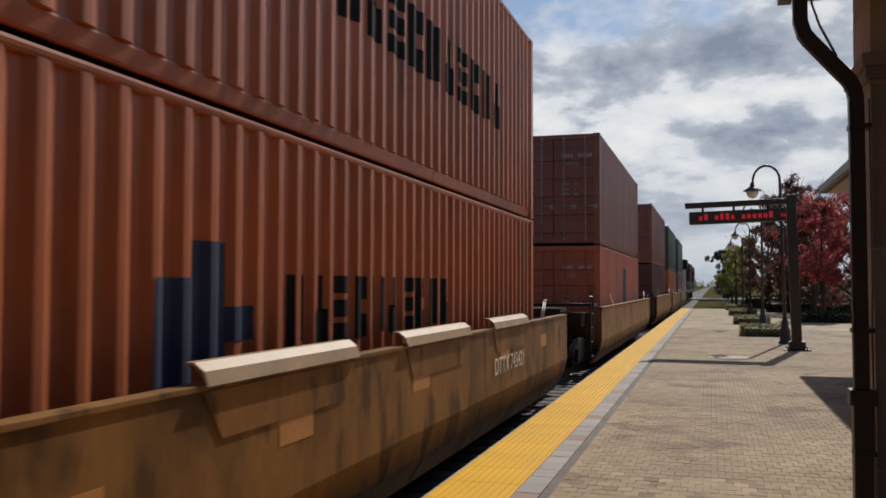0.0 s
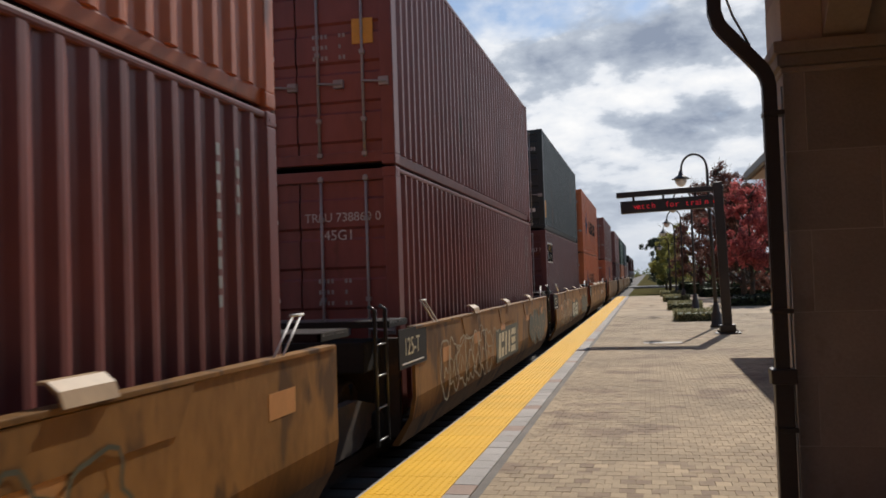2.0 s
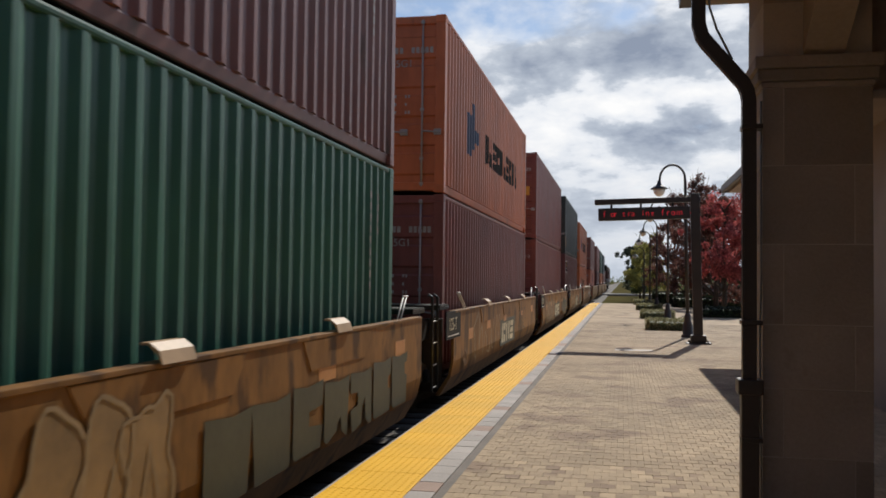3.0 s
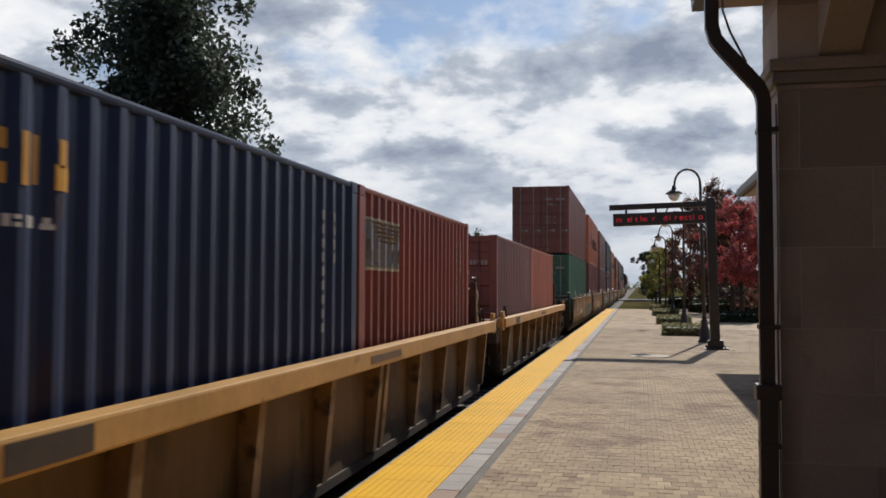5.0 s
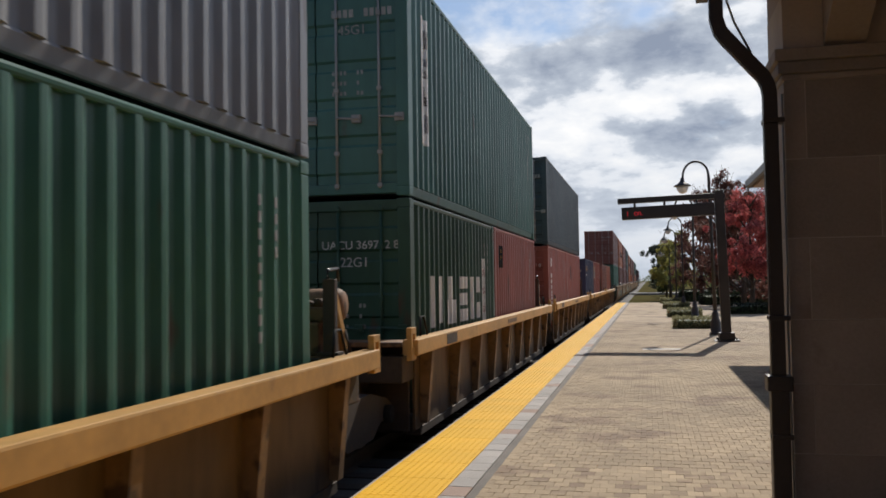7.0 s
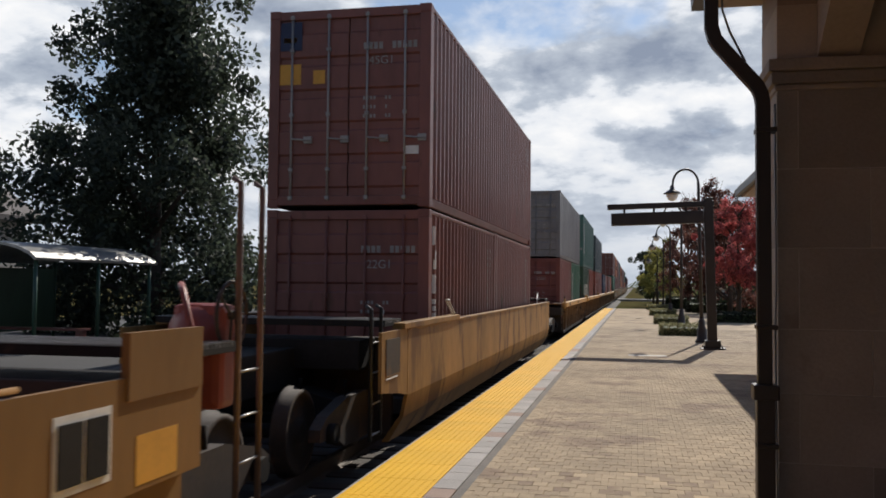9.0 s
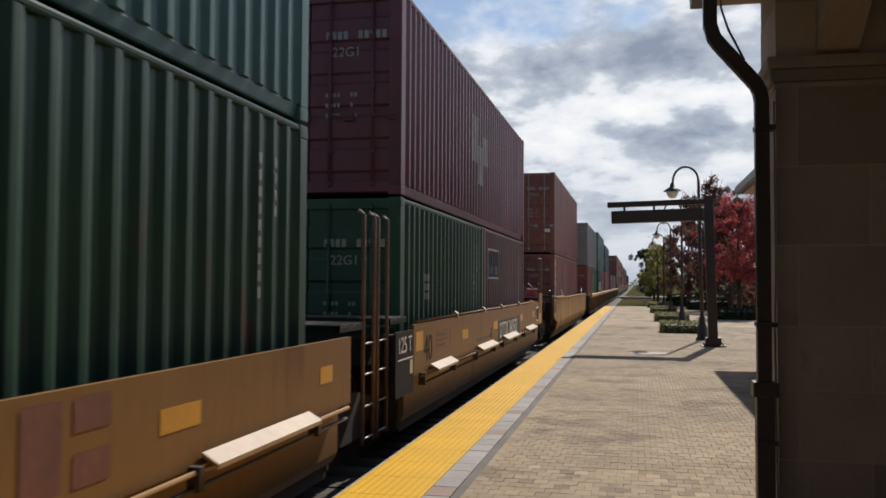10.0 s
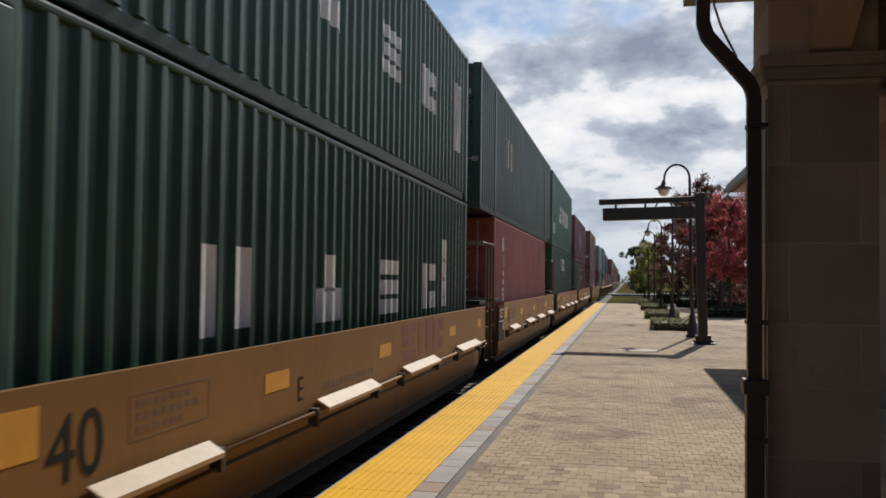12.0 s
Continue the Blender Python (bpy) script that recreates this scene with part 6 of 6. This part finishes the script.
def new_tan_car(label, centre, number="", letter="E", red_brake=False, tall=True, front_bogie=False, plates=((-5.7, -4.45), (-2.5, -0.9), (0.35, 2.05), (3.65, 5.4)), reach=7.75, fore=6.5):
    """Articulated unit with a clean tan upper side, hinged step plates and a long rod below it."""
    c = car_of(label, centre)
    for sx in (-1, 1):
        bm = bmesh.new()
        o = [(SIDE, 1.07), (SIDE, 0.47), (SIDE - 0.12, 0.44), (SIDE - 0.12, 0.02), (SIDE - 0.16, -0.06), (SIDE - 0.20, -0.06), (SIDE - 0.16, 0.46), (SIDE - 0.04, 0.50), (SIDE - 0.04, 1.07)]
        sweep(bm, [(sx * x, z) for x, z in o][::sx], [-6.5, fore])
        bmesh.ops.recalc_face_normals(bm, faces=bm.faces)
        part("side_sheet", bm, TAN_CLEAN, c, "clean tan side sheet")
    well_floor(c, 6.4)
    for s in (-1, 1):
        half = (fore if s > 0 else 6.5) - 0.08
        end_works(c, s, half, max(reach, half + (1.33 if half < 7 else 2.6)), tall=tall)
    bogie(c, -7.72)
    if front_bogie:
        bogie(c, fore + 1.22 if fore < 7 else fore + 0.8)
    bm = bmesh.new()
    tube(bm, [(SIDE + 0.045, -6.3, 0.455), (SIDE + 0.045, 6.3, 0.455)], 0.018, 8)
    rod = part("step_rod", bm, TAN_CLEAN, c, "long tan rod under the side")
    bm = bmesh.new()
    tube(bm, [(SIDE + 0.03, -6.3, 0.36), (SIDE + 0.03, 6.3, 0.36)], 0.014, 8)
    part("step_rod", bm, GRIME, c, "thin grimy rod below the tan one")
    for y in (-6.2, -4.35, -2.6, -0.8, 0.25, 2.15, 3.55, 5.5):
        bm = bmesh.new()
        box(bm, SIDE - 0.01, SIDE + 0.075, y - 0.03, y + 0.03, 0.34, 0.49, 0.006)
        part("rod_bracket", bm, GRIME, rod)
    for y0, y1 in plates:
        bm = bmesh.new()
        sweep(bm, [(SIDE + 0.005, 0.535), (SIDE + 0.02, 0.55), (SIDE + 0.13, 0.485), (SIDE + 0.13, 0.455), (SIDE + 0.115, 0.455), (SIDE + 0.115, 0.475)], [y0, y1])
        bmesh.ops.recalc_face_normals(bm, faces=bm.faces)
        part("step_plate", bm, FLAP, c, "bright tan hinged step plate")
    for y, w in ((-3.55, 0.46), (-0.55, 0.46), (3.2, 0.46), (5.7, 0.3)):
        plate("reflector", y, y + w, 0.72, 0.86, AMBER, c, "amber reflective strip")
    plate("reflector", -6.4, -6.05, 0.75, 0.98, AMBER, c, "large amber reflective panel")
    text_part("40", 0.46, INK, c, on_side(-6.0, 0.60))
    text_part(letter, 0.28, INK, c, on_side(-2.92 if letter == "E" else -0.9, 0.58))
    if number:
        p = plate("number_panel", 0.0, 3.15, 0.45, 0.86, GRAFFITI_DARK, c, "dark panel with white figures", thick=0.006)
        text_part(number, 0.42, WHITE, p, on_side(0.12, 0.52, SIDE + 0.010))
    else:
        blocks_flat("railway_mark", 0.4, 0.60, 2.5, 0.42, 3, DULL_MAROON, c, "faded maroon block marks", shapes=(STEP, RING, HOOK))
    bm = bmesh.new()
    for r, (n, z) in enumerate(((7, 0.86), (8, 0.79), (6, 0.72))):
        for i in range(n):
            box(bm, SIDE - 0.002, SIDE + 0.0015, -5.25 + i * 0.09, -5.25 + i * 0.09 + 0.06, z, z + 0.04)
    tagged(part("stencil_lettering", bm, STENCIL, c, "small dark stencil marks"), kind="stuff")
    bm = bmesh.new()
    for a0, a1, b0, b1 in ((-5.32, -4.42, 0.925, 0.935), (-5.32, -4.42, 0.685, 0.695), (-5.32, -5.31, 0.696, 0.924), (-4.43, -4.42, 0.696, 0.924)):
        box(bm, SIDE - 0.002, SIDE + 0.0015, a0, a1, b0, b1)
    part("stencil_frame", bm, STENCIL, c, "thin dark painted frame")
    bm = bmesh.new()
    for i in range(14):
        box(bm, SIDE - 0.002, SIDE + 0.0015, -2.3 + i * 0.11, -2.3 + i * 0.11 + 0.075, 0.60, 0.66)
    tagged(part("stencil_lettering", bm, STENCIL, c, "small dark stencil marks"), kind="stuff")
    pn = plate("end_panel", -7.30, -6.51, 0.30, 1.02, INK, c, "black end panel with white figures", x=SIDE - 0.02, thick=0.02)
    text_part("125 T", 0.26, WHITE, pn, on_side(-7.22, 0.78, SIDE + 0.004))
    plate("white_line", -7.2, -6.55, 0.70, 0.715, WHITE, pn, x=SIDE - 0.018, thick=0.022)
    plate("data_card", -6.68, -6.56, 0.52, 0.68, CREAM, pn, "small cream data card", x=SIDE - 0.018, thick=0.022)
    if not number:
        return c
    bm = bmesh.new()
    tube(bm, [(SIDE - 0.02, -6.3, 1.10), (SIDE - 0.02, 6.3, 1.10)], 0.016, 6)
    part("top_rod", bm, TAN_CLEAN, c, "thin tan rod along the top")
    for y in (-4.0, -1.6, 0.4, 3.0, 5.4):
        bm = bmesh.new()
        sweep(bm, [(SIDE - 0.06, 1.06), (SIDE + 0.02, 1.06), (SIDE + 0.02, 1.12), (SIDE - 0.03, 1.16), (SIDE - 0.06, 1.15)], [y, y + 0.11])
        bmesh.ops.recalc_face_normals(bm, faces=bm.faces)
        part("bracket", bm, FLAP, c)
    if red_brake:
        bm = bmesh.new()
        lathe(bm, [(0.02, -0.10), (0.16, -0.09), (0.20, -0.03), (0.19, 0.06), (0.08, 0.12), (0.02, 0.13)], seg=18)
        bmesh.ops.rotate(bm, verts=bm.verts, matrix=Matrix.Rotation(radians(80), 3, "X"))
        bmesh.ops.translate(bm, verts=bm.verts, vec=(1.12, 8.55, 1.22))
        br = part("brake_housing", bm, RED, c, "red hand brake housing")
        bm = bmesh.new()
        box(bm, 0.95, 1.32, 8.5, 8.75, 0.70, 1.42, 0.06)
        tube(bm, [(1.2, 8.45, 0.9), (1.25, 8.3, 1.1), (1.15, 8.3, 1.5), (1.05, 8.45, 1.55)], 0.022, 6)
        part("brake_bracket", bm, RED, br)
        bm = bmesh.new()
        tube(bm, [(1.34, 8.62 + 0.23 * math.cos(a), 1.34 + 0.23 * math.sin(a)) for a in np.linspace(0, 2 * math.pi, 25)], 0.014, 6)
        for a in (0.4, 2.5, 4.6):
            tube(bm, [(1.34, 8.62, 1.34), (1.34, 8.62 + 0.23 * math.cos(a), 1.34 + 0.23 * math.sin(a))], 0.010, 6)
        tube(bm, [(1.22, 8.62, 1.34), (1.36, 8.62, 1.34)], 0.03, 10)
        part("hand_wheel", bm, GRIME, br, "dark spoked hand brake wheel")
        plate("end_wall", 7.1, 7.88, 0.95, 1.30, TAN_CLEAN, c, "upright tan end plate", x=SIDE - 0.03, thick=0.045)
        w = plate("window_frame", 6.52, 6.97, 0.58, 0.95, WHITE, c, "white-framed slot in the side")
        for y in (6.55, 6.76):
            plate("slot", y, y + 0.18, 0.62, 0.91, BLACK, w, thick=0.012)
        plate("reflector", 7.2, 7.62, 0.50, 0.76, AMBER, c, "large amber reflective panel")
    return c


old_tan_car("weathered tan well car near the engines", 83.3, plain=True, front_bogie=True, fore=7.4, aft=7.4)
old_tan_car("weathered tan well car with orange box", 66.6, plain=True, front_bogie=True, fore=7.4, aft=7.4)
old_tan_car("weathered tan well car under brown boxes", 49.7, plain=True, front_bogie=True, fore=7.4, aft=7.4)
old_tan_car("grimy tan well car under an orange box", 29.0, plain=True, front_bogie=True, fore=8.2, aft=8.2)
old_tan_car("tan well car with long bent flaps on its sill", 7.9, True, "DTTX 743421", 2, False, front_bogie=True, fore=7.7, marked=False)
old_tan_car("tan well car covered in graffiti", -7.65, seed=4, style="bulging")
old_tan_car("tan well car with cream block marks", -23.15, seed=6, style="bulging")
old_tan_car("tan well car with thin pale graffiti", -38.75, seed=11)
old_tan_car("tan well car with number and dark graffiti", -54.1, False, "DTTX 743421", seed=15, aft=7.5, style="blocks", marked=False, number_at=(-3.87, 0.36))
for i, y in enumerate((-73.8, -89.1, -105.0, -120.4, -135.9)):
    ribbed_car("ribbed well car with a bleached yellow top chord", y, front_bogie=(i == 0))
old_tan_car("smooth yellow-tan well car with black end walkways", -157.95, seed=21, tags=False, plain=True, front_bogie=True, fore=8.6, aft=8.3, sheet=YELLOW_TAN, capped=True)
new_tan_car("clean tan well car with number panel and red brake housing", -179.06, "DTTX 760502", "B", True, front_bogie=True, fore=7.9, plates=((-5.7, -4.45), (-2.35, -0.75), (0.5, 2.25), (4.0, 5.65)))
for y in (-194.4, -209.6, -225.2, -240.9):
    new_tan_car("clean tan well car with hinged step plates", y)


def locomotive(centre):
    """Six-axle diesel engine: long hood, cab, walkway rails."""
    c = thing("locomotive", "dark diesel locomotive at the head of the train", "locomotive", group="engines")
    MOVING.append((c, TRACK_X, centre, 0.0))
    bm = bmesh.new()
    box(bm, -1.5, 1.5, -10.8, 10.8, 0.75, 1.05, 0.03)
    part("deck", bm, BLACK, c)
    bm = bmesh.new()
    box(bm, -0.95, 0.95, -9.6, 6.2, 1.05, 4.2, 0.15)
    part("hood", bm, DARK_MAROON, c, "dark hood")
    bm = bmesh.new()
    box(bm, -1.5, 1.5, -9.4, -5.6, 3.3, 4.35, 0.2)
    part("radiator", bm, BLACK, c, "flared radiator housing")
    bm = bmesh.new()
    box(bm, -1.5, 1.5, 6.2, 8.6, 1.05, 4.3, 0.2)
    cab = part("cab", bm, DARK_MAROON, c)
    for sx in (-1, 1):
        bm = bmesh.new()
        box(bm, sx * 1.5 - 0.01, sx * 1.5 + 0.01, 6.6, 8.2, 2.9, 3.7)
        part("window", bm, BLACK, cab)
        bm = bmesh.new()
        tube(bm, [(sx * 1.45, -10.5, 2.0), (sx * 1.45, 6.0, 2.0)], 0.025, 6)
        part("hand_rail", bm, STEEL, c)
        for y in np.arange(-10.5, 6.1, 2.36):
            bm = bmesh.new()
            tube(bm, [(sx * 1.45, y, 1.05), (sx * 1.45, y, 2.0)], 0.02, 6)
            part("rail_post", bm, STEEL, c)
    bm = bmesh.new()
    box(bm, -0.8, 0.8, 8.6, 10.2, 1.05, 2.6, 0.2)
    part("nose", bm, DARK_MAROON, c)
    bm = bmesh.new()
    box(bm, -1.3, 1.3, -2.5, 2.5, -0.1, 0.75, 0.12)
    part("fuel_tank", bm, BLACK, c)
    for y in (-7.2, -5.2, 5.2, 7.2):
        bogie(c, y)


locomotive(128.0)
locomotive(105.4)


def motions():
    walk(cam, [(t, held(*q)) for t, *q in CAMERA_ROWS], ((0.0, -0.1, 6700, 10), (0.5, 0.0, 6700, 10), (1.0, 0.14, 6700, 10), (3.0, 0.14, 6700, 10), (5.0, 0.08, 6700, 10), (6.0, 0.12, 6700, 10), (6.5, 0.30, 6700, 10), (7.0, 0.18, 6700, 10), (9.0, 0.13, 6700, 10), (12.0, 0.1, 6700, 10)))
    # Each letter rises to the display's face at one end, runs along it and sinks in at the other
    first, last, pace = -0.26, -2.37, 0.935
    for ob, start, turn in MESSAGE:
        t_in, t_out = (start - first) / pace, (start - last) / pace
        rows = []
        for t in sorted({0.0, 12.0, *[q for q in (t_in - 0.04, t_in, t_in + 0.3, t_out - 0.3, t_out, t_out + 0.04) if 0.0 < q < 12.0]}):
            x = min(first + 0.04 * pace, max(last - 0.04 * pace, start - pace * t))
            out = t_in - 0.001 <= t <= t_out + 0.001
            rows.append((t, pose(x, -0.1235 if out else -0.04, 3.295, turn)))
        walk(ob, rows)
    for ob, x, s, z in MOVING:
        walk(ob, [(t, pose(x, s + SPEED * t, z)) for t in (0.0, 4.0, 8.0, 12.0)])


motions()
